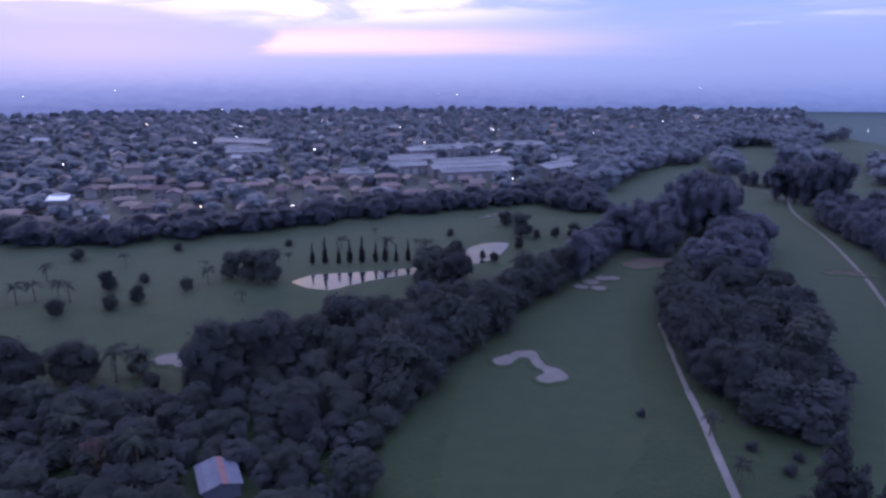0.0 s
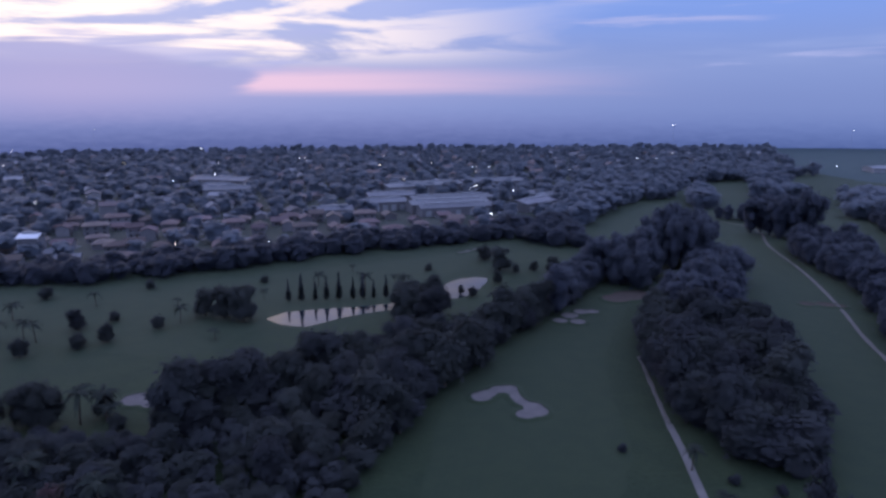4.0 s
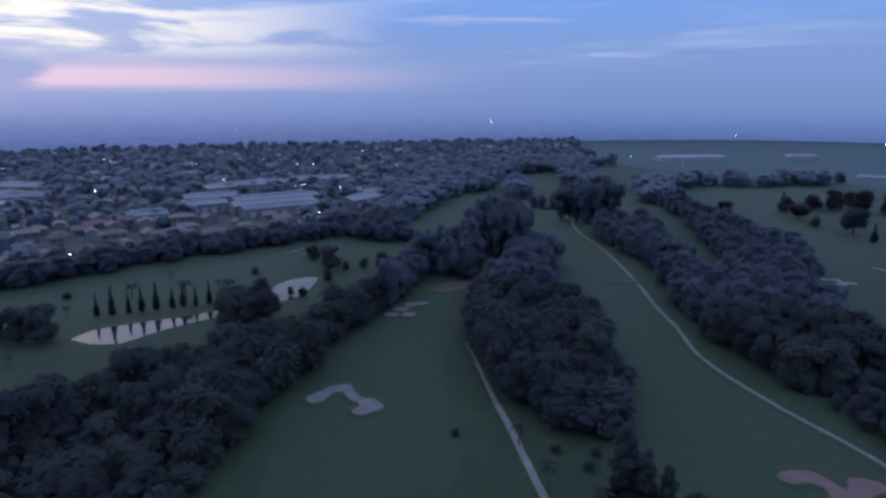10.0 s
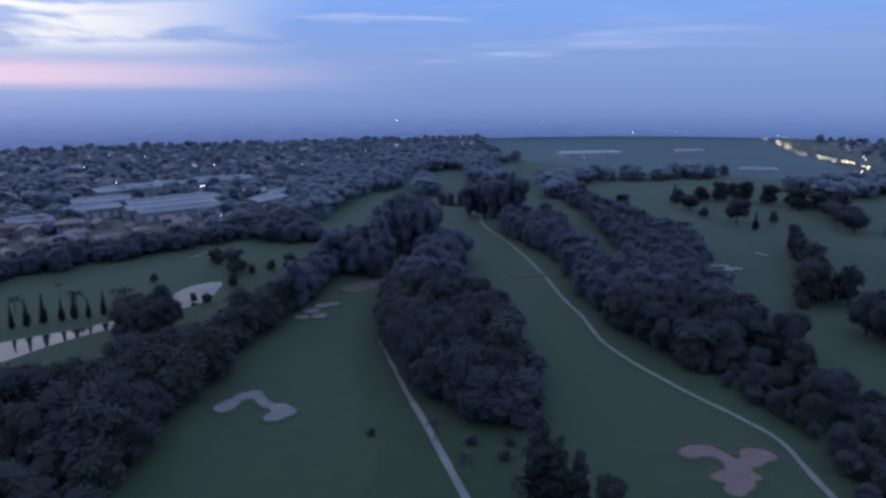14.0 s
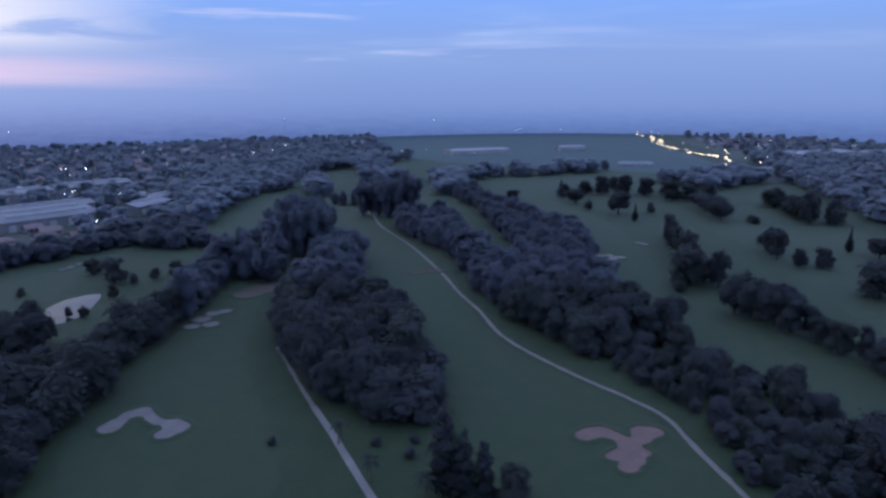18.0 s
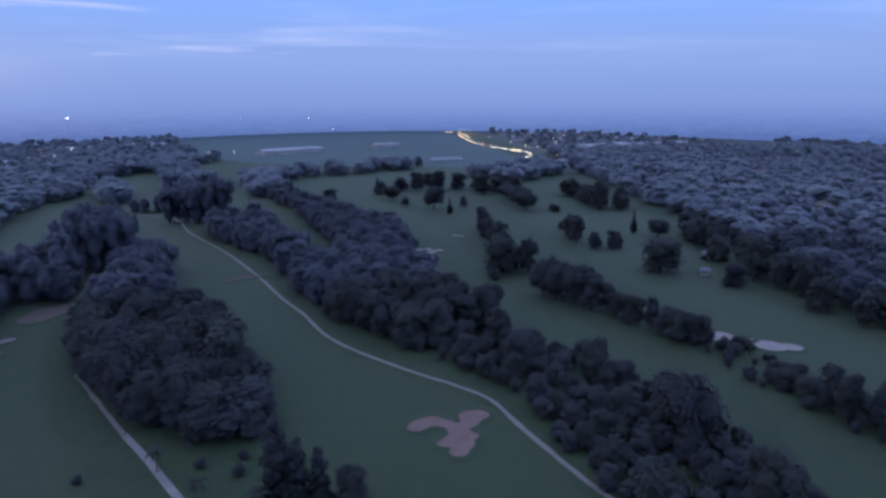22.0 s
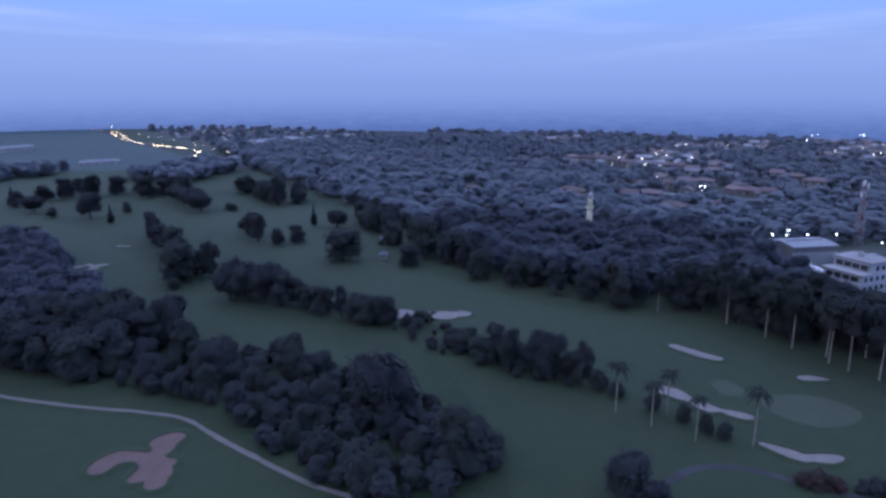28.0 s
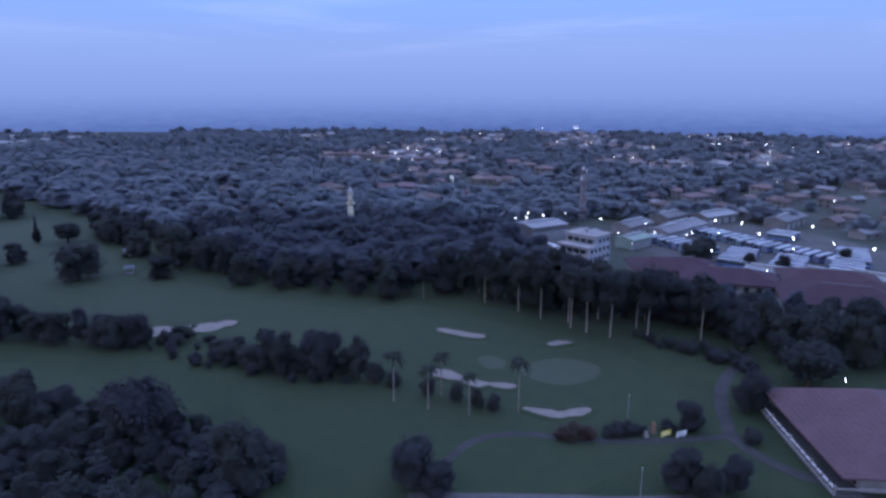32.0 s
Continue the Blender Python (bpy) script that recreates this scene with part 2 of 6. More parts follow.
class Geo:
    """Vertices and faces of one mesh, gathered piece by piece."""

    def __init__(self):
        self.v, self.f, self.n = [], [], []

    def put(self, verts, faces):
        base = len(self.v)
        self.v.extend(tuple(p) for p in verts)
        self.f.extend(tuple(base + i for i in f) for f in faces)
        return self

    def box(self, x0, y0, z0, x1, y1, z1, chamfer=0.0):
        c = min(chamfer, (x1 - x0) / 3, (y1 - y0) / 3)
        if c <= 0:
            ring = [(x0, y0), (x1, y0), (x1, y1), (x0, y1)]
        else:
            ring = [(x0 + c, y0), (x1 - c, y0), (x1, y0 + c), (x1, y1 - c), (x1 - c, y1), (x0 + c, y1), (x0, y1 - c), (x0, y0 + c)]
        return self.prism(ring, z0, z1)

    def prism(self, ring, z0, z1):
        n = len(ring)
        verts = [(x, y, z0) for x, y in ring] + [(x, y, z1) for x, y in ring]
        faces = [tuple(range(n))[::-1], tuple(range(n, 2 * n))] + [(i, (i + 1) % n, n + (i + 1) % n, n + i) for i in range(n)]
        return self.put(verts, faces)

    def tube(self, points, radii, sides=7, cap=True):
        verts, faces = [], []
        n = len(points)
        for i, (p, r) in enumerate(zip(points, radii)):
            p = Vector(p)
            ahead = (Vector(points[min(i + 1, n - 1)]) - Vector(points[max(i - 1, 0)])).normalized()
            side = ahead.cross(Vector((0.31, 0.95, 0.05)) if abs(ahead.z) > 0.5 else Vector((0, 0, 1))).normalized()
            up = side.cross(ahead)
            for s in range(sides):
                a = math.tau * s / sides
                verts.append(p + side * (r * math.cos(a)) + up * (r * math.sin(a)))
        for i in range(n - 1):
            for s in range(sides):
                t = (s + 1) % sides
                faces.append((i * sides + s, i * sides + t, (i + 1) * sides + t, (i + 1) * sides + s))
        if cap:
            faces += [tuple(range(sides))[::-1], tuple(range((n - 1) * sides, n * sides))]
        return self.put(verts, faces)

    def mesh(self, name, material, smooth=False):
        me = mesh(name, self.v, self.f, material, smooth or bool(self.n))
        if self.n:
            me.normals_split_custom_set_from_vertices(self.n)
        return me


def part(name, data, parent, label=""):
    ob = new(name, data)
    ob.parent = parent
    return tagged(ob, label)


def thing(name, label, category, group="", m=None):
    ob = new(name)
    ob.empty_display_size = 0.5
    if m is not None:
        ob.matrix_basis = m
    return tagged(ob, label, category, group)


def again(ob, m):
    """A copy of a thing at the pose and scale m, whatever scale the first one has."""
    return copy_thing(ob, m @ Matrix.Diagonal((1 / ob.scale.x, 1 / ob.scale.y, 1 / ob.scale.z, 1)))


def inside(x, y, ring):
    hit, j = False, len(ring) - 1
    for i in range(len(ring)):
        (xi, yi), (xj, yj) = ring[i], ring[j]
        if (yi > y) != (yj > y) and x < (xj - xi) * (y - yi) / (yj - yi) + xi:
            hit = not hit
        j = i
    return hit


def scatter(ring, gap, rng, avoid=()):
    """Places inside a ring, no two nearer than gap."""
    xs, ys = [p[0] for p in ring], [p[1] for p in ring]
    cells, out = {}, []
    tries = int(8 * (max(xs) - min(xs)) * (max(ys) - min(ys)) / (gap * gap))
    for _ in range(tries):
        x, y = rng.uniform(min(xs), max(xs)), rng.uniform(min(ys), max(ys))
        i, j = int(x // gap), int(y // gap)
        if not inside(x, y, ring) or any(math.hypot(x - ax, y - ay) < r for ax, ay, r in avoid):
            continue
        if any(math.hypot(x - ox, y - oy) < gap for a in (-1, 0, 1) for b in (-1, 0, 1) for ox, oy in cells.get((i + a, j + b), ())):
            continue
        cells.setdefault((i, j), []).append((x, y))
        out.append((x, y))
    return out


def spline(points, step=4.0):
    """A smooth line through the points, in steps of about that many metres."""
    out = []
    n = len(points)
    for i in range(n - 1):
        p0, p1, p2, p3 = (Vector(points[min(max(j, 0), n - 1)]) for j in (i - 1, i, i + 1, i + 2))
        count = max(2, int((p2 - p1).length / step))
        for s in range(count):
            t = s / count
            out.append(0.5 * (2 * p1 + (p2 - p0) * t + (2 * p0 - 5 * p1 + 4 * p2 - p3) * t * t + (3 * p1 - p0 - 3 * p2 + p3) * t ** 3))
    out.append(Vector(points[-1]))
    return out


def sheet(name, ring, z, material, rough_edge=0.0, seed=1):
    """A thin flat sheet of ground cover with a wavering edge."""
    rng = random.Random(seed)
    closed = [Vector(p) for p in (*ring, ring[0])]
    if sum((b - a).length for a, b in zip(closed, closed[1:])) > 1200:
        line = [a.lerp(b, i / 12) for a, b in zip(closed, closed[1:]) for i in range(12)]
    else:
        line = spline(closed, 5.0)[:-1]
    pts = [(p.x + rng.uniform(-1, 1) * rough_edge, p.y + rng.uniform(-1, 1) * rough_edge) for p in line]
    bm = bmesh.new()
    top = [bm.verts.new((x, y, z)) for x, y in pts]
    face = bm.faces.new(top)
    bmesh.ops.triangulate(bm, faces=[face])
    me = bpy.data.meshes.new(name)
    bm.to_mesh(me)
    bm.free()
    for poly in me.polygons:
        if poly.normal.z < 0:
            poly.flip()
    me.materials.append(material)
    return new(name, me)


def ribbon(name, points, width, z, material, seed=3, thick=0.06, ragged=0.08):
    """A track along a line, with a slightly ragged edge and real thickness."""
    rng = random.Random(seed)
    line = spline(points, 2.5)
    verts, faces = [], []
    for i, p in enumerate(line):
        d = (line[min(i + 1, len(line) - 1)] - line[max(i - 1, 0)]).normalized()
        side = Vector((-d.y, d.x))
        for s in (-1, 1):
            q = p + side * s * (width / 2 + rng.uniform(-ragged, ragged))
            verts += [(q.x, q.y, z), (q.x + side.x * s * 0.12, q.y + side.y * s * 0.12, z - thick)]
        if i:
            a, b = 4 * (i - 1), 4 * i
            faces += [(a, a + 2, b + 2, b), (a + 1, a, b, b + 1), (a + 2, a + 3, b + 3, b + 2)]
    me = mesh(name, verts, faces, material)
    return new(name, me)


# ---- ground ----
bm = bmesh.new()
bmesh.ops.create_circle(bm, cap_ends=True, cap_tris=True, segments=96, radius=4900)
me = bpy.data.meshes.new("ground")
bm.to_mesh(me)
bm.free()
me.materials.append(ROUGH)
tagged(new("ground", me), "wide flat ground of rough green grass", "ground", kind="structure")


def cover(name, ring, z, material, label, edge=0.6, category="ground"):
    return tagged(sheet(name, ring, z, material, edge), label, category, kind="structure")


# reach of the painted haze backdrop: nearer over the towns, farther along the highway
def edge(x, y):
    turn = (math.degrees(math.atan2(x, y)) + 180) % 360 - 180
    return 1080 + 340 * math.exp(-((turn - 50) / 26) ** 2)


def backdrop():
    geo = Geo()
    n = 128
    for i in range(n + 1):
        a = math.tau * i / n
        far = edge(math.cos(a), math.sin(a))
        geo.v += [(far * math.cos(a), far * math.sin(a), -1), (far * math.cos(a), far * math.sin(a), 69)]
        if i:
            geo.f.append((2 * i - 2, 2 * i - 1, 2 * i + 1, 2 * i))
    m = bpy.data.materials.new("hazy_distance")
    m.use_nodes = True
    q = Nodes(m.node_tree)
    where = q.add("ShaderNodeNewGeometry").outputs["Position"]
    shift = q.add("ShaderNodeVectorMath", operation="SUBTRACT")
    q.l.new(where, shift.inputs[0])
    shift.inputs[1].default_value = (0, 0, 69)
    unit = q.add("ShaderNodeVectorMath", operation="NORMALIZE")
    q.l.new(shift.outputs[0], unit.inputs[0])
    sky, up, az = sky_colour(q, unit.outputs[0])
    low_sky = q.add("ShaderNodeTexSky", sky_type="NISHITA", sun_disc=False, sun_elevation=radians(1.0), sun_rotation=radians(-25.0))
    level = q.add("ShaderNodeVectorMath", operation="MULTIPLY")
    q.l.new(unit.outputs[0], level.inputs[0])
    level.inputs[1].default_value = (1, 1, 0)
    q.l.new(level.outputs[0], low_sky.inputs[0])
    sky = q.mix(1.0, sky, q.mix(1.0, low_sky.outputs[0], (0.003, 0.003, 0.003), "MULTIPLY"), "ADD")
    # haze painted as glow: noise for woods and roofs fades towards the horizon, bluer in the east, lilac under the
    # afterglow
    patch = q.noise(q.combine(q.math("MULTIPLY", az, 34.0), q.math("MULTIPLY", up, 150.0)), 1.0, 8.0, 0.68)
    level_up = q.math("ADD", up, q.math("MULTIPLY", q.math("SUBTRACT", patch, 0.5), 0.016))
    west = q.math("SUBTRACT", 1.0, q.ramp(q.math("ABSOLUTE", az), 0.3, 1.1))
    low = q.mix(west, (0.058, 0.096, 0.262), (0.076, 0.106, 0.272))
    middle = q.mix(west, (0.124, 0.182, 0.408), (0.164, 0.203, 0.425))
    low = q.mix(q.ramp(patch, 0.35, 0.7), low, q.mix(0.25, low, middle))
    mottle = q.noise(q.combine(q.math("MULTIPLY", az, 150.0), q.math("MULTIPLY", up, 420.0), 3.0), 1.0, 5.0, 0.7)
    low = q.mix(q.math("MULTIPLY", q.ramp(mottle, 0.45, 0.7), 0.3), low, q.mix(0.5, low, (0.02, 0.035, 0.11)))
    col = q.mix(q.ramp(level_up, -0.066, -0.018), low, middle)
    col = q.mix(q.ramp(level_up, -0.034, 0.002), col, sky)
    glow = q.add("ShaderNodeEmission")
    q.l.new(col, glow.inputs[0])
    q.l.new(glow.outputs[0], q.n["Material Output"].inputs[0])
    tagged(new("backdrop", geo.mesh("backdrop", m)), "glowing backdrop painted as hazy blue city distance", "backdrop", kind="structure")


backdrop()

# ---- turf, sand, tracks and water ----
cover("fairway_1", [(2, 90), (28, 92), (47, 118), (53, 150), (60, 176), (84, 222), (98, 244), (84, 250), (66, 226), (44, 196), (24, 168), (12, 148)], 0.03,
      FAIRWAY, "mown green fairway between two tree belts")
cover("fairway_2", [(62, 60), (100, 40), (116, 68), (119, 100), (121, 130), (134, 166), (156, 216), (174, 270), (196, 350), (184, 352), (150, 268), (122, 210), (98, 150), (82, 104)], 0.03,
      FAIRWAY, "mown green fairway beside a winding track")
cover("fairway_3", [(150, 40), (172, 70), (205, 118), (220, 150), (262, 196), (300, 250), (330, 320), (270, 330), (240, 262), (238, 212), (205, 174), (172, 128), (160, 90)], 0.03,
      FAIRWAY, "open mown fairway with small bunkers")
cover("fairway_4", [(94, 4), (92, -20), (100, -40), (112, -66), (130, -76), (160, -74), (190, -46), (206, -30), (210, 0), (232, 30), (262, 66), (340, 112), (420, 190), (400, 250), (340, 220), (300, 160), (246, 106), (206, 60), (170, 20), (148, 24), (122, 11), (106, 9)], 0.03,
      FAIRWAY, "broad mown fairway beside dark woods")
cover("fairway_5", [(-170, 200), (-120, 196), (-60, 180), (-45, 200), (0, 236), (30, 280), (60, 330), (10, 300), (-80, 262), (-170, 250)], 0.03,
      FAIRWAY, "open grass field beside the ponds")
cover("fairway_6", [(98, 350), (112, 376), (127, 398), (156, 432), (190, 462), (206, 478), (198, 432), (168, 398), (154, 376), (136, 356), (118, 334), (104, 334)], 0.03, FAIRWAY, "far strip of mown grass between trees")
cover("fairway_7", [(200, 400), (330, 330), (480, 300), (560, 330), (520, 430), (330, 470), (230, 560)], 0.03, FAIRWAY, "far open golf grass with scattered trees")
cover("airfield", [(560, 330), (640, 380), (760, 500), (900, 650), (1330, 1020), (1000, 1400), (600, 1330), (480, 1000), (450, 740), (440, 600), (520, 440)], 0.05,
      PLAIN, "wide flat plain of grass, tinted blue-green for haze", 2.0)
cover("town_ground_west", [(-700, 260), (-170, 300), (-80, 305), (0, 345), (80, 380), (110, 420), (160, 620), (330, 700), (440, 760), (700, 1250), (0, 1430), (-700, 1200)], 0.02,
      EARTH, "brown-grey earth between the town houses", 3.0)
cover("town_ground_east", [(330, 60), (420, 150), (600, 290), (1180, 850), (1400, 300), (1400, -500), (700, -1100), (160, -900), (170, -240), (200, -110), (260, -40)], 0.02,
      EARTH, "dark earth between the houses and trees", 3.0)


def bunker(label, lobes, material, centre, grass=True, cell=0.5):
    """A sand hollow made of melting round lobes (x, y, radius), with a raised turf lip."""
    cx, cy = centre
    ob = thing("bunker", label, "bunker", "golf bunkers", pose(cx, cy, 0))

    def depth(x, y):
        """Metres inside the sand's edge (+) or outside it (-)."""
        total = 0.0
        for lx, ly, r in lobes:
            total += math.exp((r - math.hypot(x + cx - lx, y + cy - ly)) / 0.45)
        f = 0.45 * math.log(total + 1e-30)
        return f + 0.22 * noise.noise(Vector(((x + cx) * 0.45, (y + cy) * 0.45, 0))) + 0.1 * noise.noise(Vector(((x + cx) * 1.4, (y + cy) * 1.4, 3)))

    def band(low, high, height):
        """The region where low < depth < high, cut out of a grid."""
        geo, seen = Geo(), {}
        x0, x1 = min(l[0] - l[2] for l in lobes) - cx - 3, max(l[0] + l[2] for l in lobes) - cx + 3
        y0, y1 = min(l[1] - l[2] for l in lobes) - cy - 3, max(l[1] + l[2] for l in lobes) - cy + 3
        nx, ny = int((x1 - x0) / cell) + 1, int((y1 - y0) / cell) + 1
        field = [[depth(x0 + i * cell, y0 + j * cell) for j in range(ny + 1)] for i in range(nx + 1)]
        for i in range(nx):
            for j in range(ny):
                poly = [(x0 + a * cell, y0 + b * cell, field[a][b]) for a, b in ((i, j), (i + 1, j), (i + 1, j + 1), (i, j + 1))]
                for level, sign in ((low, 1), (high, -1)):
                    cut = []
                    for k, p in enumerate(poly):
                        q = poly[k - 1]
                        a, b = (q[2] - level) * sign, (p[2] - level) * sign
                        if (a < 0) != (b < 0):
                            t = a / (a - b)
                            cut.append(tuple(q[c] + (p[c] - q[c]) * t for c in range(3)))
                        if b >= 0:
                            cut.append(p)
                    poly = cut
                ids = []
                for p in poly:
                    key = (round(p[0], 3), round(p[1], 3))
                    if key not in seen:
                        seen[key] = len(geo.v)
                        geo.v.append((p[0], p[1], height(p[2])))
                    if seen[key] not in ids:
                        ids.append(seen[key])
                if len(ids) > 2:
                    geo.f.append(tuple(ids))
        return geo

    sand = band(0.0, 99.0, lambda f: 0.05 + 0.17 * max(0.0, 1 - f / 1.2) ** 2)
    lip = band(-1.6, 0.06, lambda f: 0.42 - 0.3 * min(1.0, max(0.0, f + 0.25)) if f > -0.25 else max(0.036, 0.42 * (1 + (f + 0.25) / 1.35)))
    part("sand", sand.mesh("sand", material, True), ob)
    part("turf_lip", lip.mesh("turf_lip", FAIRWAY if grass else ROUGH, True), ob, "raised grass lip")
    return ob


bunker("dull grey winding sand bunker set in a fairway", [(20.4, 148, 2.5), (22.3, 149.8, 2.1), (25.2, 152, 2.1), (28, 152.4, 2.0), (28.5, 149.8, 1.5), (28.8, 147.4, 1.5), (29.6, 144.8, 1.7), (31.8, 142, 2.4), (32.2, 139.5, 2.7), (29.3, 138.2, 2.3)], GREY_SAND, (29.0, 147.0))
bunker("reddish three-lobed sand bunker beside a track", [(99.9, 85.3, 2.1), (102, 85.2, 2.4), (104.2, 84.2, 2.4), (105, 81.4, 1.8), (104.8, 78, 2.4), (103.2, 75.8, 2.4), (108.2, 77.2, 2.1), (111, 79, 2.7), (112.6, 77.9, 2.5), (104.2, 73.6, 1.6), (100.4, 73.3, 2.6), (97.4, 71.9, 2.1), (98.2, 76.3, 1.6), (100.6, 75.9, 2.1)], RED_SAND, (105.2, 77.3))
bunker("small pale sand bunker by the trees", [(58, 209, 3), (63, 213, 2.6), (67, 213, 2.2)], GREY_SAND, (62, 211.5))
bunker("small pale sand bunker by the trees", [(53.5, 204, 2.4), (59, 202.5, 2.6)], GREY_SAND, (56, 203.5))
bunker("low reddish sand patch beside the track", [(146, 217, 2.6), (152, 216, 3.0), (156, 214, 2.2)], BARE_EARTH, (151, 216))
bunker("bare reddish sand patch at the fairway's end", [(80, 228, 5), (86, 231, 6), (90, 233, 4.5)], BARE_EARTH, (85, 230.5))
bunker("long narrow pale sand bunker in a far field", [(30.5, 308, 1.6), (34, 311, 1.9), (38, 315, 1.7), (42, 318.5, 1.5), (45.5, 320.5, 1.1)], GREY_SAND, (38, 315))
bunker("bright white sand bunker with grass tongues", [(229, 192, 2.2), (233, 190, 2.0), (231.5, 186, 2.0), (228, 184, 2.2), (234, 184, 2.2)], SAND, (231, 188))
bunker("small white sand bunker", [(268, 236, 2.6), (272, 240, 2.0)], SAND, (270, 238))
bunker("small white sand bunker", [(253, 221, 2.2), (256, 222, 2.0)], SAND, (254.5, 221.5))
bunker("small white sand bunker", [(265.5, 199, 1.8), (265.5, 195, 1.8)], SAND, (265.5, 197))
bunker("long pale sand bunker with trees in front", [(196, 50, 4.6), (195.5, 43, 4.6), (197, 36, 4.2), (199.5, 31, 3.0)], SAND, (196, 41))
bunker("white wavy sand bunker beside a putting green", [(182.3, -31.2, 1.7), (180.6, -33.2, 1.9), (179, -35.2, 1.9), (177.2, -37.2, 2.0), (175.8, -39.6, 1.9), (175.2, -41, 1.5)], SAND, (179.2, -36))
bunker("white ragged sand bunker behind palm trees", [(155, -22.8, 1.3), (153, -24, 2.3), (152.4, -26.2, 2.4), (150.3, -27.6, 2.1), (148.9, -29.4, 1.3), (147.3, -30.4, 1.2), (146.2, -31.6, 1.9), (144.8, -33.0, 1.7), (144.8, -35, 0.9), (143.7, -37, 1.5), (142.9, -38.8, 1.6), (142.5, -40.2, 1.4)], SAND, (148.3, -31))
bunker("small white sand bunker beside a putting green", [(165.8, -59, 1.5), (166.4, -61, 1.7), (166.3, -63, 1.1), (166, -64.4, 0.6)], SAND, (166.3, -61.4))
bunker("white crescent sand bunker below a hedge", [(130.9, -40, 0.8), (130, -41.6, 1.2), (129, -43, 1.5), (127.8, -44.6, 1.8), (126.8, -46.4, 1.5), (126.9, -48.4, 1.4), (127.3, -50.2, 1.8), (127.8, -52, 1.5), (128.2, -53, 0.9)], SAND, (128, -47))
bunker("pale sand bunker between palms and woods", [(-62, 152, 3.6), (-57, 150, 3.2), (-53, 149, 2.4)], GREY_SAND, (-60, 152.5))
cover("putting_green", [(153.5, -46), (156.6, -54), (155, -61), (149.5, -65.5), (143.5, -62), (140.6, -54), (144, -47.5), (149.5, -45)], 0.05, GREEN, "smooth pale oval putting green", 0.1, "putting green")
cover("putting_green_small", [(160, -36), (162, -40), (157, -43), (153, -41), (154, -37)], 0.04, GREEN, "small smooth pale putting green", 0.1, "putting green")

tagged(ribbon("cart_track_1", [(48.9, 68), (51.1, 81), (53.4, 94.5), (56, 108), (58, 118), (59.3, 125.5), (60.3, 132)], 1.35, 0.09, TRACK, ragged=0.04), "narrow straight worn concrete cart track through grass", "track", kind="structure")
tagged(ribbon("earth_path", [(60.3, 132.3), (61.2, 137), (62.3, 142.3), (64, 151), (66.1, 161.7), (68.2, 172)], 0.85, 0.07, DUSTY_TRACK, 11, ragged=0.2), "thin grey-brown earth path along the belt of trees", "track", kind="structure")
tagged(ribbon("cart_track_2", [(96, 20), (100, 36), (103, 46), (108.5, 57), (115.5, 70.5), (121, 80.5), (122, 92), (122, 108), (123.5, 128), (127, 144), (135.5, 163), (143, 184), (156, 214.5), (173, 262), (188, 315), (203, 350), (205, 372), (196, 392)], 1.05, 0.09, DUSTY_TRACK, 5, ragged=0.14), "winding dusty grey-brown cart track through grass", "track", kind="structure")
tagged(ribbon("cart_track_3", [(84, -90), (92, -87), (97, -81.5), (105, -78), (113, -78), (127, -85), (136, -92), (150, -108)], 2.6, 0.09, ASPHALT, 6), "dark tarmac drive beside the clubhouse", "track", kind="structure")
tagged(ribbon("cart_track_4", [(100, -14), (110, -16), (116, -21), (120, -25.5), (121.5, -32), (120, -39), (117, -45), (113.5, -60), (112, -77)], 1.8, 0.08, ASPHALT, 7), "dark tarmac cart track curving through grass", "track", kind="structure")
tagged(ribbon("cart_track_5", [(104, -10), (101, -25), (98, -38), (96, -46), (94, -60)], 2.6, 0.07, YARD, 8), "grey tarmac lane through the grass", "track", kind="structure")

WATER = bpy.data.materials.new("still_water")
WATER.use_nodes = True
q = Nodes(WATER.node_tree)
shader = q.n["Principled BSDF"]
shader.inputs["Base Color"].default_value = (0.02, 0.025, 0.03, 1)
shader.inputs["Roughness"].default_value = 0.02
shader.inputs["IOR"].default_value = 1.33
ripple = q.add("ShaderNodeBump")
ripple.inputs["Strength"].default_value, ripple.inputs["Distance"].default_value = 0.02, 0.02
q.l.new(q.noise(q.add("ShaderNodeNewGeometry").outputs["Position"], 0.8, 2.0), ripple.inputs["Height"])
q.l.new(ripple.outputs[0], shader.inputs["Normal"])
cover("pond_1", [(-43, 212), (-38, 219), (-26, 222), (-11, 224.5), (2, 228), (8, 227), (2, 221.5), (-11, 216), (-22, 209), (-29, 203.5), (-37, 206)], 0.05, WATER, "still pond mirroring the pale evening sky", 0.2, "water")
cover("pond_2", [(14, 238), (18, 250), (26, 260), (37, 261), (33, 247), (26, 235), (19, 232)], 0.05, WATER, "small still pond among dark trees", 0.2, "water")


# ---- trees ----
def ball(level):
    bm = bmesh.new()
    bmesh.ops.create_icosphere(bm, subdivisions=level, radius=1.0)
    verts = [v.co.copy() for v in bm.verts]
    faces = [tuple(v.index for v in f.verts) for f in bm.faces]
    bm.free()
    return verts, faces


BALL_1, BALL_2 = ball(1), ball(2)


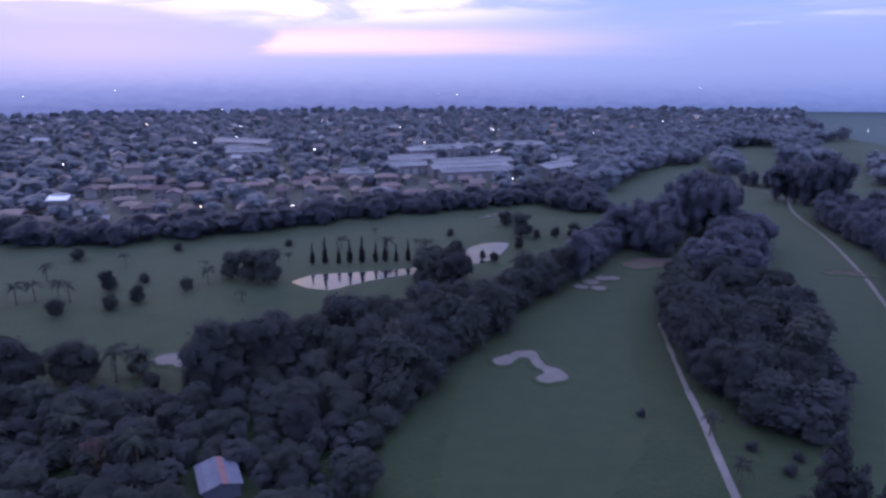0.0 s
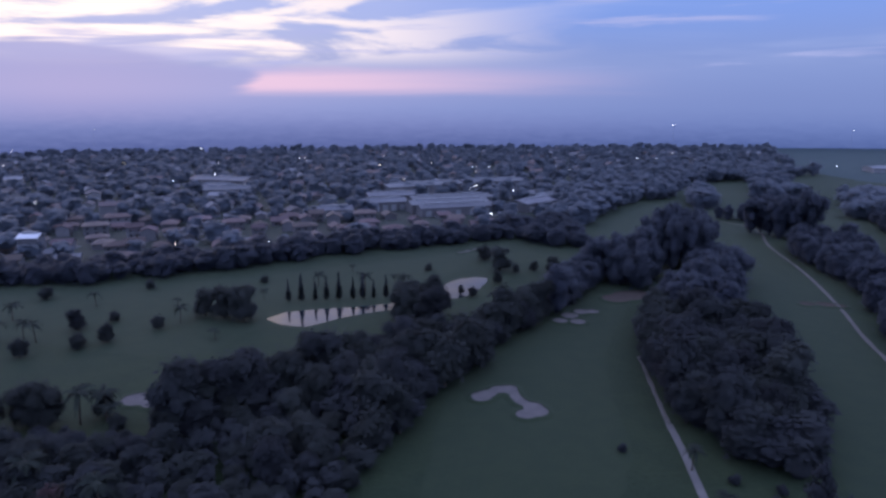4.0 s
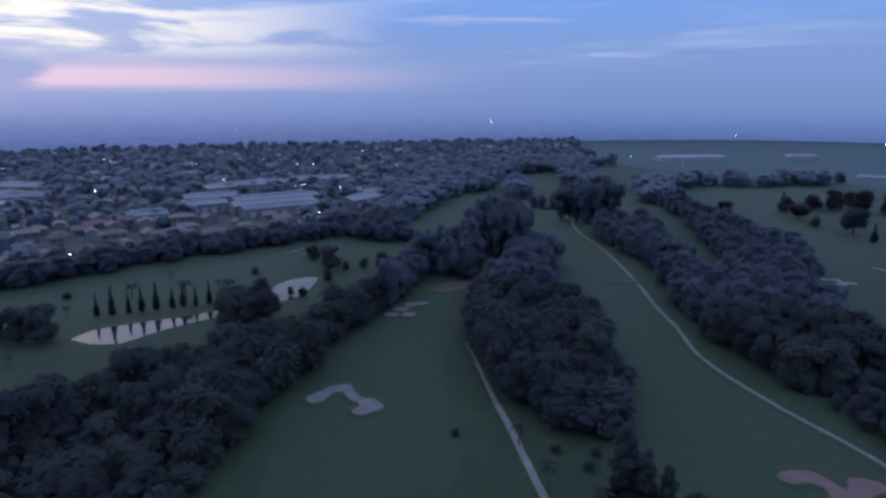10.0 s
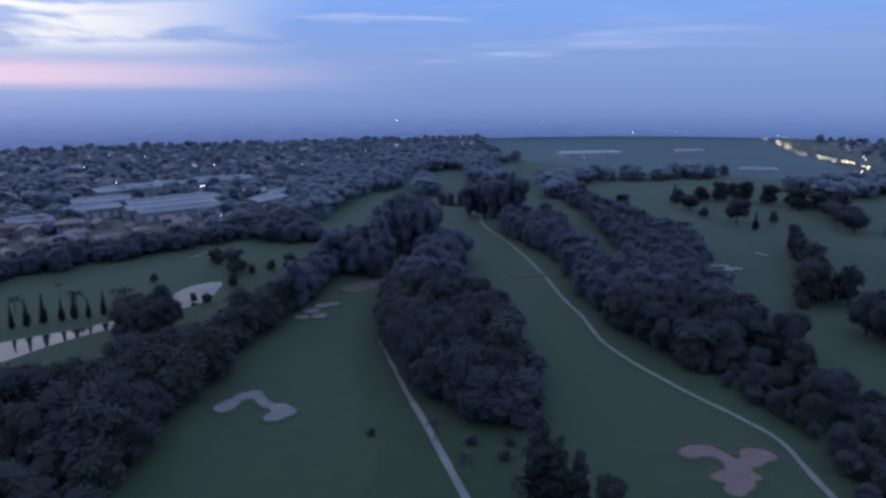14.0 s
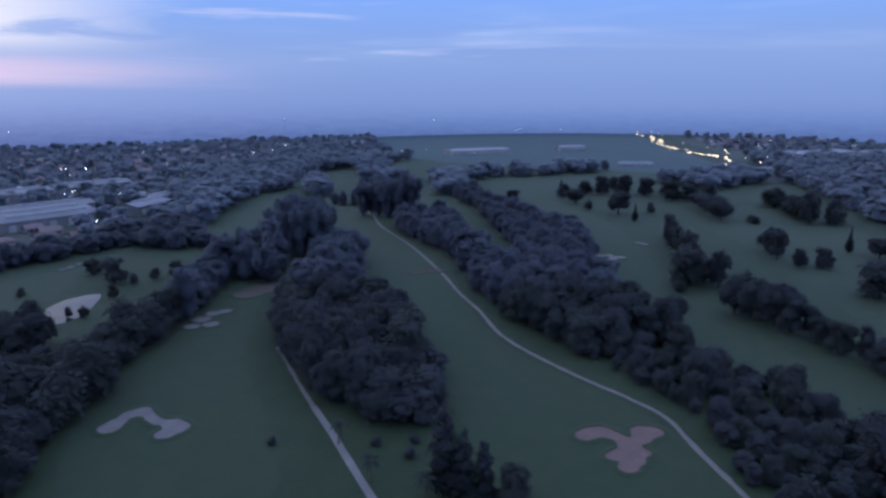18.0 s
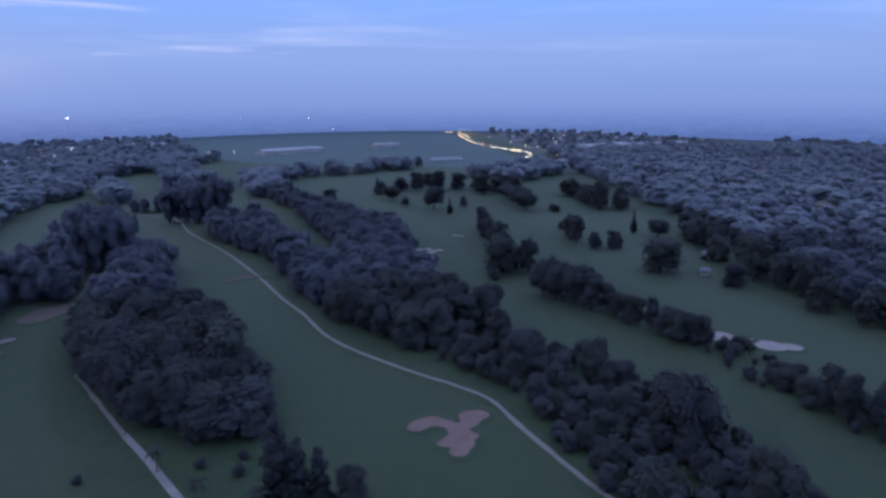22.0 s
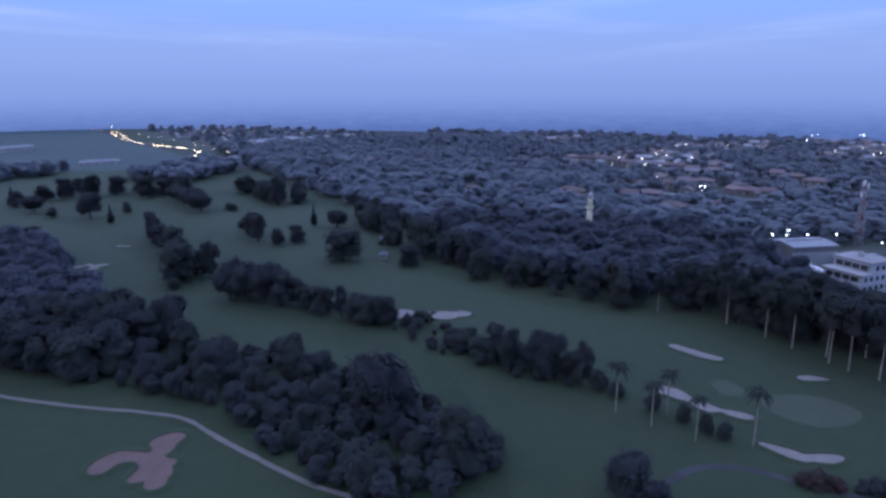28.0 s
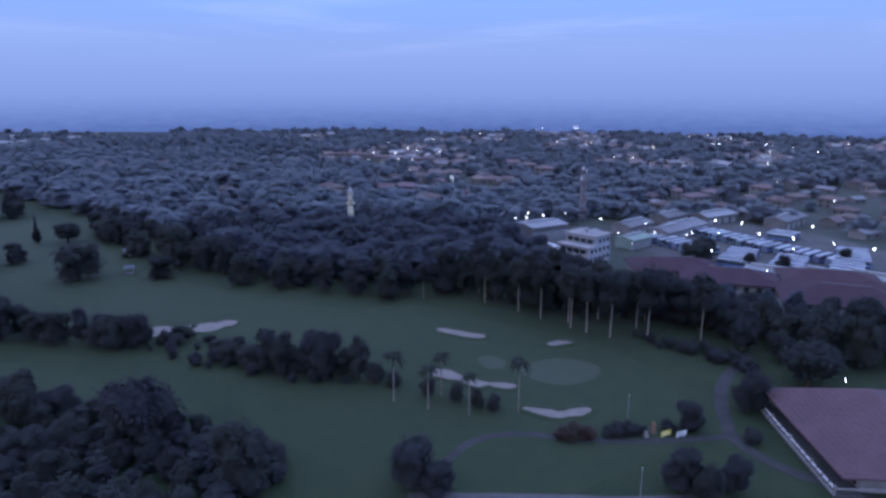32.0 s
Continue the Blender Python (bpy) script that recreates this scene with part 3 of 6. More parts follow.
def crown(rng, lobes, leaves, size, core=BALL_2, fill=0.74, tilt=0.6, flat=0.0, inner=0.72):
    """A crown: rough inner masses with many small leaf sprays standing off them, shaded as soft rounded foliage. lobes: (x, y, z, rx, rz)."""
    geo = Geo()
    up = Vector((0, 0, 1))
    mid = Vector((sum(l[0] for l in lobes), sum(l[1] for l in lobes), sum(l[2] for l in lobes))) / len(lobes)

    def soft(d, c):
        d = d * 0.5 + (c - mid).normalized() * 0.6
        d += Vector((rng.uniform(-0.2, 0.2), rng.uniform(-0.2, 0.2), rng.uniform(-0.2, 0.2)))
        return tuple(d.normalized().lerp(up, flat).normalized())

    total = sum(l[3] * l[3] for l in lobes)
    for x, y, z, r, h in lobes:
        off = Vector((rng.uniform(-50, 50), rng.uniform(-50, 50), 0))

        def swell(p):
            """How far the mass bulges in a direction: broad humps and small ragged ones."""
            return 1.0 + 0.32 * noise.noise(p * 1.7 + off) + 0.17 * noise.noise(p * 4.3 + off)

        verts = []
        for p in core[0]:
            s = fill * swell(p)
            c = Vector((x + p.x * r * s, y + p.y * r * s, z + p.z * h * s))
            verts.append(c)
            geo.n.append(soft(p, c))
        geo.put(verts, core[1])
        for _ in range(int(leaves * r * r / total)):
            d = Vector((rng.gauss(0, 1), rng.gauss(0, 1), rng.gauss(0.35, 1))).normalized()
            s = swell(d) * (rng.uniform(inner, 1.08) + (0.16 if rng.random() < 0.12 else 0.0))
            c = Vector((x + d.x * r * s, y + d.y * r * s, z + d.z * h * s))
            shade = soft(d, c)
            d = d.lerp(up, flat).normalized()
            u = d.cross(Vector((rng.uniform(-1, 1), rng.uniform(-1, 1), rng.uniform(-1, 1)))).normalized()
            w = (d.cross(u) + d * rng.uniform(-tilt, tilt)).normalized()
            a, b = size * rng.uniform(0.6, 1.3), size * rng.uniform(0.6, 1.1)
            geo.put([c - u * a - w * (b * 0.4), c + u * a - w * (b * 0.5), c + w * b - up * (0.2 * a)], [(0, 1, 2)])
            geo.n += [shade] * 3
    return geo


def trunk(rng, height, radius, lobes, bend=0.4):
    """A tapered trunk with limbs that reach into the crown's masses."""
    geo = Geo()
    bx, by = rng.uniform(-bend, bend), rng.uniform(-bend, bend)
    pts = [(bx * t * t, by * t * t, height * t) for t in (-0.02, 0.05, 0.3, 0.6, 1.0)]
    geo.tube(pts, [radius * 1.5, radius * 1.15, radius * 0.95, radius * 0.8, radius * 0.45], 8)
    for x, y, z, r, h in lobes[:6]:
        t = rng.uniform(0.55, 0.9)
        s = (bx * t * t, by * t * t, height * t)
        mid = ((s[0] + x) / 2, (s[1] + y) / 2, (s[2] + z) / 2 + 0.2)
        geo.tube([s, mid, (x, y, z - h * 0.3)], [radius * 0.5, radius * 0.35, radius * 0.12], 6)
    return geo


def round_lobes(rng, height, spread, n, clear):
    """Crown masses round a stem: clear is the height at which the crown begins."""
    mid, half = (height + clear) / 2, (height - clear) / 2
    lobes = [(0, 0, mid, spread * 0.62, half * 0.8)]
    for i in range(3):
        # full skirts, so that no bare stem shows under the crown
        a, r = i * 2.1 + rng.uniform(-0.3, 0.3), spread * rng.uniform(0.42, 0.54)
        lobes.append((0.42 * spread * math.cos(a), 0.42 * spread * math.sin(a), clear + 0.42 * r + 0.22 * half, r, 0.45 * r + 0.22 * half))
    for i in range(n):
        a, e = math.tau * (i / n) * 2.4 + rng.uniform(-0.4, 0.4), rng.uniform(-0.85, 0.8)
        rad = spread * 0.55 * math.sqrt(max(0.1, 1 - e * e)) * rng.uniform(0.75, 1.2)
        r = spread * rng.uniform(0.34, 0.58)
        lobes.append((rad * math.cos(a), rad * math.sin(a), min(mid + e * half * 0.8, height - r * 0.7), r, r * rng.uniform(0.65, 0.95)))
    return lobes


KINDS, TOPS = {}, {}


def tree_kind(key, name, label, leaf, bark, height, spread, n, clear, radius, leaves, size, seed, core=BALL_2, fill=0.8):
    rng = random.Random(seed)
    lobes = round_lobes(rng, height, spread, n, clear)
    ob = thing(name, label, "tree", "trees of the golf course")
    part("trunk", trunk(rng, clear + (height - clear) * 0.45, radius, lobes[1:]).mesh("trunk", bark, True), ob)
    mass = crown(rng, lobes, leaves, size, core, fill, 0.5, 0.65)
    TOPS[ob.name] = max(v[2] for v in mass.v)
    part("crown", mass.mesh("crown", leaf), ob)
    KINDS.setdefault(key, []).append(ob)


BROAD = "broadleaf tree with a dark dense rounded crown"
for s in range(4):
    tree_kind("broad", "broadleaf_tree", BROAD, LEAF if s % 2 else DARK_LEAF, BARK, 13.0 + s, 5.2 + 0.4 * s, 8, 1.2, 0.32, 2000, 0.52, 11 + s)
    tree_kind("broad_far", "broadleaf_tree", BROAD, LEAF if s % 2 else DARK_LEAF, BARK, 13.0, 5.4 + 0.3 * s, 7, 1.0, 0.32, 800, 0.85, 111 + s, BALL_1, 0.8)
for s in range(3):
    tree_kind("tall", "tall_tree", "tall broadleaf tree with a high dark crown", DARK_LEAF if s else LEAF, BARK, 19.0, 5.6, 10, 2.2, 0.42, 2200, 0.56, 31 + s)
    tree_kind("tall_far", "tall_tree", "tall broadleaf tree with a high dark crown", DARK_LEAF if s else LEAF, BARK, 19.0, 5.6, 9, 2.0, 0.42, 850, 0.95, 131 + s, BALL_1, 0.8)
for s in range(2):
    tree_kind("umbrella", "umbrella_tree", "spreading tree with a wide flat-topped crown", DARK_LEAF, BARK, 11.5, 6.6, 9, 2.6, 0.42, 2200, 0.52, 41 + s)
for s in range(3):
    tree_kind("pale", "pale_trunk_tree", "tall slender tree with a bare pale trunk", DARK_LEAF if s else LEAF, PALE_BARK, 20.0, 4.0, 7, 9.6, 0.2, 1200, 0.55, 51 + s, BALL_1, 0.8)
for s in range(2):
    tree_kind("small", "small_tree", "small bushy tree standing in open grass", LEAF, BARK, 6.0, 2.5, 5, 0.6, 0.14, 1100, 0.3, 61 + s)
for s in range(2):
    tree_kind("bush", "shrub", "low dark leafy shrub on the grass", DARK_LEAF, BARK, 2.6, 1.7, 7, 0.1, 0.08, 550, 0.22, 71 + s, BALL_1)
    KINDS["bush"][-1]["category"] = "shrub"
    tree_kind("red_bush", "shrub", "low reddish leafy shrub on the grass", HEDGE_LEAF, BARK, 2.6, 1.7, 7, 0.1, 0.08, 550, 0.22, 76 + s, BALL_1)
    KINDS["red_bush"][-1]["category"] = "shrub"


def column_tree(seed):
    """A slim upright conifer."""
    rng = random.Random(seed)
    h = 9.0
    lobes = [(rng.uniform(-0.1, 0.1), rng.uniform(-0.1, 0.1), h * (0.16 + 0.8 * t), 1.25 * (1 - 0.75 * t) * rng.uniform(0.85, 1.1), 1.15) for t in (0, 0.16, 0.32, 0.48, 0.64, 0.82, 0.98)]
    ob = thing("conifer", "slim dark upright conifer beside the water", "tree", "trees of the golf course")
    part("trunk", Geo().tube([(0, 0, -0.2), (0, 0, h * 0.5), (0, 0, h * 0.95)], [0.18, 0.12, 0.03], 7).mesh("trunk", BARK, True), ob)
    part("crown", crown(rng, lobes, 800, 0.26, BALL_1).mesh("crown", DARK_LEAF), ob)
    KINDS.setdefault("column", []).append(ob)


def palm(key, seed, h, bark, label, fronds=17, reach=3.3):
    """A palm: a slender swollen trunk, a green crownshaft and arching feathered fronds."""
    rng = random.Random(seed)
    ob = thing("palm_tree", label, "palm", "trees of the golf course")
    bx, by = rng.uniform(-0.5, 0.5), rng.uniform(-0.5, 0.5)
    pts = [(bx * t * t, by * t * t, h * t) for t in (-0.02, 0.04, 0.2, 0.45, 0.7, 0.88)]
    part("trunk", Geo().tube(pts, [0.22, 0.19, 0.15, 0.16, 0.13, 0.11], 9).mesh("trunk", bark, True), ob)
    top = Vector((bx * 0.85, by * 0.85, h * 0.97))
    part("crownshaft", Geo().tube([pts[-1], (bx * 0.83, by * 0.83, h * 0.93), top], [0.16, 0.17, 0.08], 8).mesh("crownshaft", PALM_LEAF, True), ob)
    for i in range(fronds):
        a = math.tau * i / fronds + rng.uniform(-0.15, 0.15)
        lift = rng.uniform(-0.25, 1.0)
        geo, line = Geo(), []
        for j in range(7):
            t = j / 6
            out = reach * t * (1 - 0.18 * t)
            line.append(top + Vector((math.cos(a) * out, math.sin(a) * out, reach * (lift * t * 0.75 - 0.75 * t * t))))
        geo.tube(line, [0.05, 0.045, 0.04, 0.03, 0.025, 0.015, 0.008], 4)
        side = Vector((-math.sin(a), math.cos(a), 0))
        for j in range(1, 7):
            for sgn in (-1, 1):
                for u in (0.0, 0.5):
                    p = line[j - 1].lerp(line[j], u)
                    length = 0.62 * math.sin(math.pi * min(0.97, (j - 1 + u) / 6 + 0.12)) + 0.12
                    tip = p + side * sgn * length + Vector((math.cos(a) * 0.25, math.sin(a) * 0.25, -0.3 * length - rng.uniform(0, 0.15)))
                    along = (line[j] - line[j - 1]).normalized() * 0.2
                    geo.put([p - along, p + along, tip], [(0, 1, 2)])
        part("frond", geo.mesh("frond", PALM_LEAF), ob)
    KINDS.setdefault(key, []).append(ob)


def pine(seed):
    """A tall uneven conifer with ragged tiers."""
    rng = random.Random(seed)
    h, lobes = 17.0, []
    for i in range(13):
        t = i / 12
        a, w = i * 2.4, 2.7 * (1 - 0.72 * t) + 0.4
        lobes.append((0.5 * w * math.cos(a), 0.5 * w * math.sin(a), h * (0.1 + 0.84 * t), w * rng.uniform(0.7, 1.05), 1.3))
    ob = thing("pine_tree", "tall ragged dark conifer in open grass", "tree", "trees of the golf course")
    mass = crown(rng, lobes, 2200, 0.42, BALL_1, 0.7)
    TOPS[ob.name] = max(v[2] for v in mass.v)
    part("trunk", Geo().tube([(0, 0, -0.2), (0, 0, h * 0.5), (0, 0, h * 0.95)], [0.32, 0.2, 0.05], 8).mesh("trunk", BARK, True), ob)
    part("crown", mass.mesh("crown", DARK_LEAF), ob)
    KINDS.setdefault("pine", []).append(ob)


pine(85)
pine(86)
column_tree(81)
column_tree(82)
palm("palm", 91, 12.5, PALE_BARK, "slender palm with a smooth pale trunk")
palm("palm", 92, 11.0, PALE_BARK, "slender palm with a smooth pale trunk")
palm("low_palm", 93, 6.0, BARK, "short palm with arching feathery fronds", 13, 3.5)

used = set()


def plant(key, x, y, height, rng, spread=1.0, label=""):
    """Sets one tree of a kind at (x, y), scaled to a height."""
    if key in ("broad", "tall") and math.hypot(x, y) > 225:
        key += "_far"
    first = rng.choice(KINDS[key])
    s = height / TOPS.get(first.name, {"column": 9.2, "pine": 17.0, "palm": 12.5, "low_palm": 6.3}.get(key, 1.0))
    w = s * spread
    m = Matrix.Translation((x, y, 0)) @ Matrix.Rotation(rng.uniform(0, math.tau), 4, "Z") @ Matrix.Diagonal((w, w * rng.uniform(0.92, 1.08), s, 1))
    if first.name in used:
        ob = again(first, m)
    else:
        used.add(first.name)
        first.matrix_basis = m
        ob = first
    if label:
        ob["label"] = label
    return ob


rng = random.Random(7)


def stand(rows):
    """Sets trees: kind, place, height and radius of the crown."""
    for kind, x, y, h, r in rows:
        wide = {"broad": 0.44, "tall": 0.33, "umbrella": 0.62, "small": 0.46, "column": 0.15, "bush": 0.7, "low_palm": 0.55}[kind]
        plant(kind, x, y, h, rng, r / (wide * h))


FAR_BELT = []


def wood(ring, gap, kinds, low, high, avoid=(), spread=1.0):
    for x, y in scatter(ring, gap, rng, avoid):
        h = low + (high - low) * rng.random() ** 1.4
        if rng.random() < 0.10:
            h = high * rng.uniform(1.0, 1.18)
        if math.hypot(x, y) > 215 and "pale" not in kinds:
            FAR_BELT.append((x, y, h))
            continue
        plant(rng.choice(kinds), x, y, h, rng, spread * (0.5 * (low + high) / h) ** 0.5)


# belt west of the first fairway: low near growth, taller towards the ponds
wood([(-120, 70), (-104, 116), (-84, 127), (-54, 127), (-42, 138), (-28, 148), (-14, 150), (-2, 134), (-8, 112), (-12, 80), (-30, 66)], 5.4, ["broad", "broad", "small"], 4.0, 8.5, [(-34.6, 99, 9), (-31, 90, 7.5), (-28, 82, 6)], 1.4)
wood([(-30, 150), (-24, 162), (-5, 172), (12, 180), (30, 192), (46, 208), (60, 234), (76, 256), (80, 250), (66, 226), (48, 205), (36, 188), (22, 168), (10, 150), (3, 130), (-4, 120), (-10, 140)], 5.2, ["broad", "broad", "tall", "small"], 10, 15, (), 1.05)
for x, y, h in ((-89, 137, 13), (-95, 139, 12), (-77, 139, 12.5), (-48, 139, 15.5), (-44, 141, 14), (-38, 144, 15), (-33, 148, 14), (-27, 152, 13.5), (-18, 160, 15)):
    plant("broad", x, y, h, rng)
# belt between the two first fairways
wood([(71, 174), (66, 156), (64, 136), (65, 120), (71, 113), (84, 122), (95, 142), (101, 168), (110, 192), (112, 202), (98, 216), (80, 196)], 5.1, ["broad", "broad", "tall"], 10, 16, (), 1.1)
wood([(98, 216), (110, 200), (126, 236), (118, 252)], 6.6, ["tall", "broad"], 13, 17, (), 1.0)
wood([(110, 272), (122, 261), (138, 274), (140, 292), (124, 298)], 6.0, ["tall"], 22, 27)
wood([(195, 352), (202, 334), (214, 321), (223, 330), (212, 352)], 6.0, ["tall"], 20, 25)
wood([(122, 244), (130, 240), (136, 250), (127, 254)], 5.5, ["tall"], 14, 17)
wood([(200, 386), (222, 388), (225, 400), (203, 402)], 5.5, ["broad"], 8, 10)
# belt east of the winding track
wood([(190, 300), (172, 224), (149, 176), (136, 146), (133, 118), (160, 104), (166, 120), (173, 142), (186, 151), (212, 184), (190, 201), (176, 199), (180, 213), (188, 235), (214, 282), (214, 300), (204, 314)], 5.6, ["broad", "broad", "tall"], 10, 14.5, (), 1.08)
# a thin row that leaves it and runs on between the far fairways
wood([(190, 201), (212, 232), (243, 283), (262, 317), (296, 392), (304, 380), (274, 312), (262, 268), (250, 226), (212, 184)], 6.0, ["broad", "tall"], 9, 13.5)
wood([(133, 118), (131, 96), (130, 80), (122, 68), (118, 60), (146, 58), (152, 66), (156, 92), (158, 104)], 6.2, ["broad", "broad", "small"], 4.5, 8.0, [(143, 65, 5)], 1.1)
wood([(118, 62), (112, 55), (105, 44), (101, 34), (103, 20), (112, 12), (122, 13), (136, 28), (144, 48), (146, 58)], 5.2, ["broad", "small", "broad"], 4.5, 7.5, [(110, 18, 7), (130, 38, 7)], 1.15)
for kind, x, y, h in (("pine", 64, 86, 17.5), ("pine", 66.3, 83.5, 13.5), ("pine", 69, 81, 11.5), ("broad", 73, 77, 7)):
    plant(kind, x, y, h, rng)
stand((("umbrella", 130, 38, 16, 8.2), ("broad", 110, 18, 16.2, 6.0), ("tall", 143, 65, 13, 4.4), ("broad", 139, 84, 12, 4.8), ("tall", 149, 96, 12.5, 4.0), ("small", 118, 52, 7.5, 3.4)))
# belt between the third and the fourth fairway
stand((("tall", 294, 202, 12, 3.6), ("tall", 284, 195, 11, 3.4), ("tall", 276, 189, 14, 4.0), ("broad", 269, 181, 11, 4.2), ("tall", 262, 174, 13.6, 4.2), ("broad", 255, 167, 12, 4.4), ("broad", 248, 160, 15, 5.2), ("broad", 240, 153, 14, 5.2),
       ("broad", 216, 140, 15.5, 6.6), ("broad", 223, 143, 14, 6.0), ("broad", 229, 139, 10, 5.0), ("tall", 224, 131, 15.6, 4.4), ("small", 208, 136, 5, 3.0),
       ("umbrella", 201, 111, 15, 6.4), ("broad", 205, 108, 13, 5.6), ("umbrella", 200, 104, 14.5, 6.2), ("broad", 205, 100, 13, 5.4), ("umbrella", 200, 97, 15, 7.0), ("broad", 197, 91, 12.6, 5.4), ("broad", 200, 86, 10, 4.8),
       ("broad", 195, 81, 9.5, 4.6), ("broad", 192, 75, 9.8, 4.6), ("tall", 191, 68, 11.6, 3.0), ("broad", 188, 63, 9.2, 4.2), ("broad", 185, 58, 9.8, 4.4), ("broad", 185, 52, 10.3, 4.0), ("small", 190, 57, 6.5, 4.0),
       ("small", 186, 46, 3.6, 2.6), ("small", 189, 43, 4.2, 3.0), ("low_palm", 186, 39, 4.8, 2.6), ("bush", 191, 40, 2.6, 2.2), ("bush", 186, 34, 2.2, 2.6), ("bush", 183, 30, 2.0, 2.4), ("small", 180, 26, 3.4, 3.0)))
stand((("small", 174, 29, 4.6, 4.0), ("small", 170, 26, 5.0, 4.2), ("broad", 166, 21, 6.5, 4.0), ("broad", 163, 16, 10.8, 4.4), ("low_palm", 166, 18, 9.5, 2.2), ("broad", 160, 11, 9, 4.2), ("broad", 160, 6, 11, 5.0), ("tall", 158, 13, 12.4, 3.4),
       ("broad", 155, 3, 12.4, 4.4), ("broad", 157, -2, 8, 3.6), ("tall", 153, -5, 11.6, 2.9), ("small", 151, -9, 5.5, 3.0), ("small", 148, -13, 4.0, 2.6)))
for x, y, h in ((140, -12, 13.5), (135, -19, 11.5), (130, -27, 10), (130, -38, 12.8), (141, -23, 11.8)):
    plant("palm", x, y, h, rng)
for kind, x, y, h in (("broad", 107, -11, 10.5), ("broad", 103, -15, 7.5), ("broad", 97, -57, 9), ("broad", 93, -60, 8), ("broad", 95, -66, 7), ("small", 138, -26, 5), ("small", 142, -20, 5), ("small", 134, -30, 4.5), ("small", 132, -33, 4.5),
                      ("broad", 116, -70.5, 7), ("bush", 109, -80, 3.6), ("broad", 121, -87.5, 9.5), ("broad", 124, -92, 8)):
    plant(kind, x, y, h, rng)
# single trees on the far fairways
stand((("umbrella", 336, 305, 11, 7.4), ("small", 323, 282, 7.2, 4.2), ("column", 373, 354, 9, 2.4), ("umbrella", 324, 259, 15.5, 8.0), ("column", 313, 238, 10.5, 2.1), ("small", 343, 249, 7.2, 3.8),
       ("broad", 385, 324, 14, 7.5), ("broad", 396, 314, 15, 7.5), ("broad", 407, 302, 14, 7.5), ("broad", 417, 290, 13, 7.0), ("broad", 374, 330, 11, 7.0), ("broad", 399, 273, 15, 8.0), ("broad", 408, 266, 12, 7.0),
       ("umbrella", 390, 246, 11, 8.0), ("umbrella", 378, 234, 11.5, 8.0), ("umbrella", 366, 221, 13, 8.5), ("umbrella", 354, 209, 13.6, 8.0), ("small", 361, 193, 4.4, 4.4), ("small", 368, 198, 4.0, 4.0),
       ("tall", 303, 153, 12.5, 4.4), ("broad", 294, 148, 11.5, 4.2), ("tall", 286, 141, 14.5, 4.4), ("small", 312, 162, 6.0, 3.4), ("broad", 281, 129, 8.4, 4.2), ("broad", 287, 122, 8.8, 4.8),
       ("broad", 433, 219, 12, 8.0), ("broad", 424, 214, 15, 7.5), ("broad", 418, 200, 12.5, 8.0), ("broad", 408, 194, 12, 7.5), ("broad", 398, 186, 13, 7.0), ("tall", 382, 173, 20, 6.0), ("broad", 390, 177, 16, 6.4), ("broad", 401, 169, 13.7, 5.6), ("broad", 392, 163, 11, 5.4),
       ("column", 325, 128, 12.4, 2.1), ("umbrella", 324, 115, 9.6, 6.6), ("broad", 258, 90, 14.2, 8.4), ("bush", 294, 75, 3.6, 3.0), ("broad", 255, 61, 9.2, 5.2), ("bush", 290, 82, 2.4, 2.2),
       ("broad", 350, 330, 10, 6.0), ("broad", 300, 330, 10, 6.0), ("broad", 262, 290, 10, 5.0), ("broad", 270, 308, 12, 5.0), ("broad", 266, 246, 8, 5.5), ("small", 440, 345, 9, 6.0), ("broad", 410, 335, 11, 7.0), ("broad", 425, 262, 11, 7.0)))
# row behind the pond, and the field round it
for i, x in enumerate((-39, -34.5, -29.5, -25.5, -21, -16, -12.5, -8.5, -4, 0.5)):
    plant("column", x, 232.5 + 0.3 * i, (8, 10, 7.5, 9, 10, 8, 9.5, 7, 8.5, 7)[i], rng)
for kind, x, y, h in (("low_palm", -12, 244, 7), ("low_palm", 3, 240, 7.5), ("broad", 4, 212, 13), ("tall", 11, 207, 16), ("broad", 3, 204, 15), ("broad", 14, 213, 13), ("broad", 10, 200, 14), ("small", 28, 234, 4.5), ("small", 24, 238, 4),
                      ("small", 40, 252, 6), ("broad", 44, 272, 11), ("broad", 40, 292, 8), ("small", 50, 268, 5), ("small", 58, 270, 5), ("broad", 66, 268, 8), ("low_palm", -69.6, 140, 8.5), ("low_palm", -64.4, 141.2, 8), ("small", -66, 143.5, 6), ("low_palm", -62, 138, 6), ("small", -60, 136, 5), ("tall", -47, 134, 17.5), ("broad", -81, 141, 11), ("low_palm", -78, 108, 7.5), ("low_palm", -66, 112, 8), ("low_palm", -88, 118, 8), ("red_bush", -74, 100, 5), ("red_bush", -58, 106, 6), ("low_palm", -50, 104, 8), ("low_palm", -84, 141, 7.5), ("low_palm", -118, 195, 6.5), ("low_palm", -122, 192, 7), ("low_palm", -112, 197, 6), ("low_palm", -107, 194, 6.5), ("small", -105, 182, 6.5), ("small", -92, 187, 5.5), ("broad", -86, 193, 7), ("broad", -50, 211, 12.5), ("broad", -57, 214, 11.5), ("broad", -64, 217, 9.5), ("small", -75, 204, 5.5), ("low_palm", -70, 210, 6), ("broad", -100, 205, 7)):
    plant(kind, x, y, h, rng)
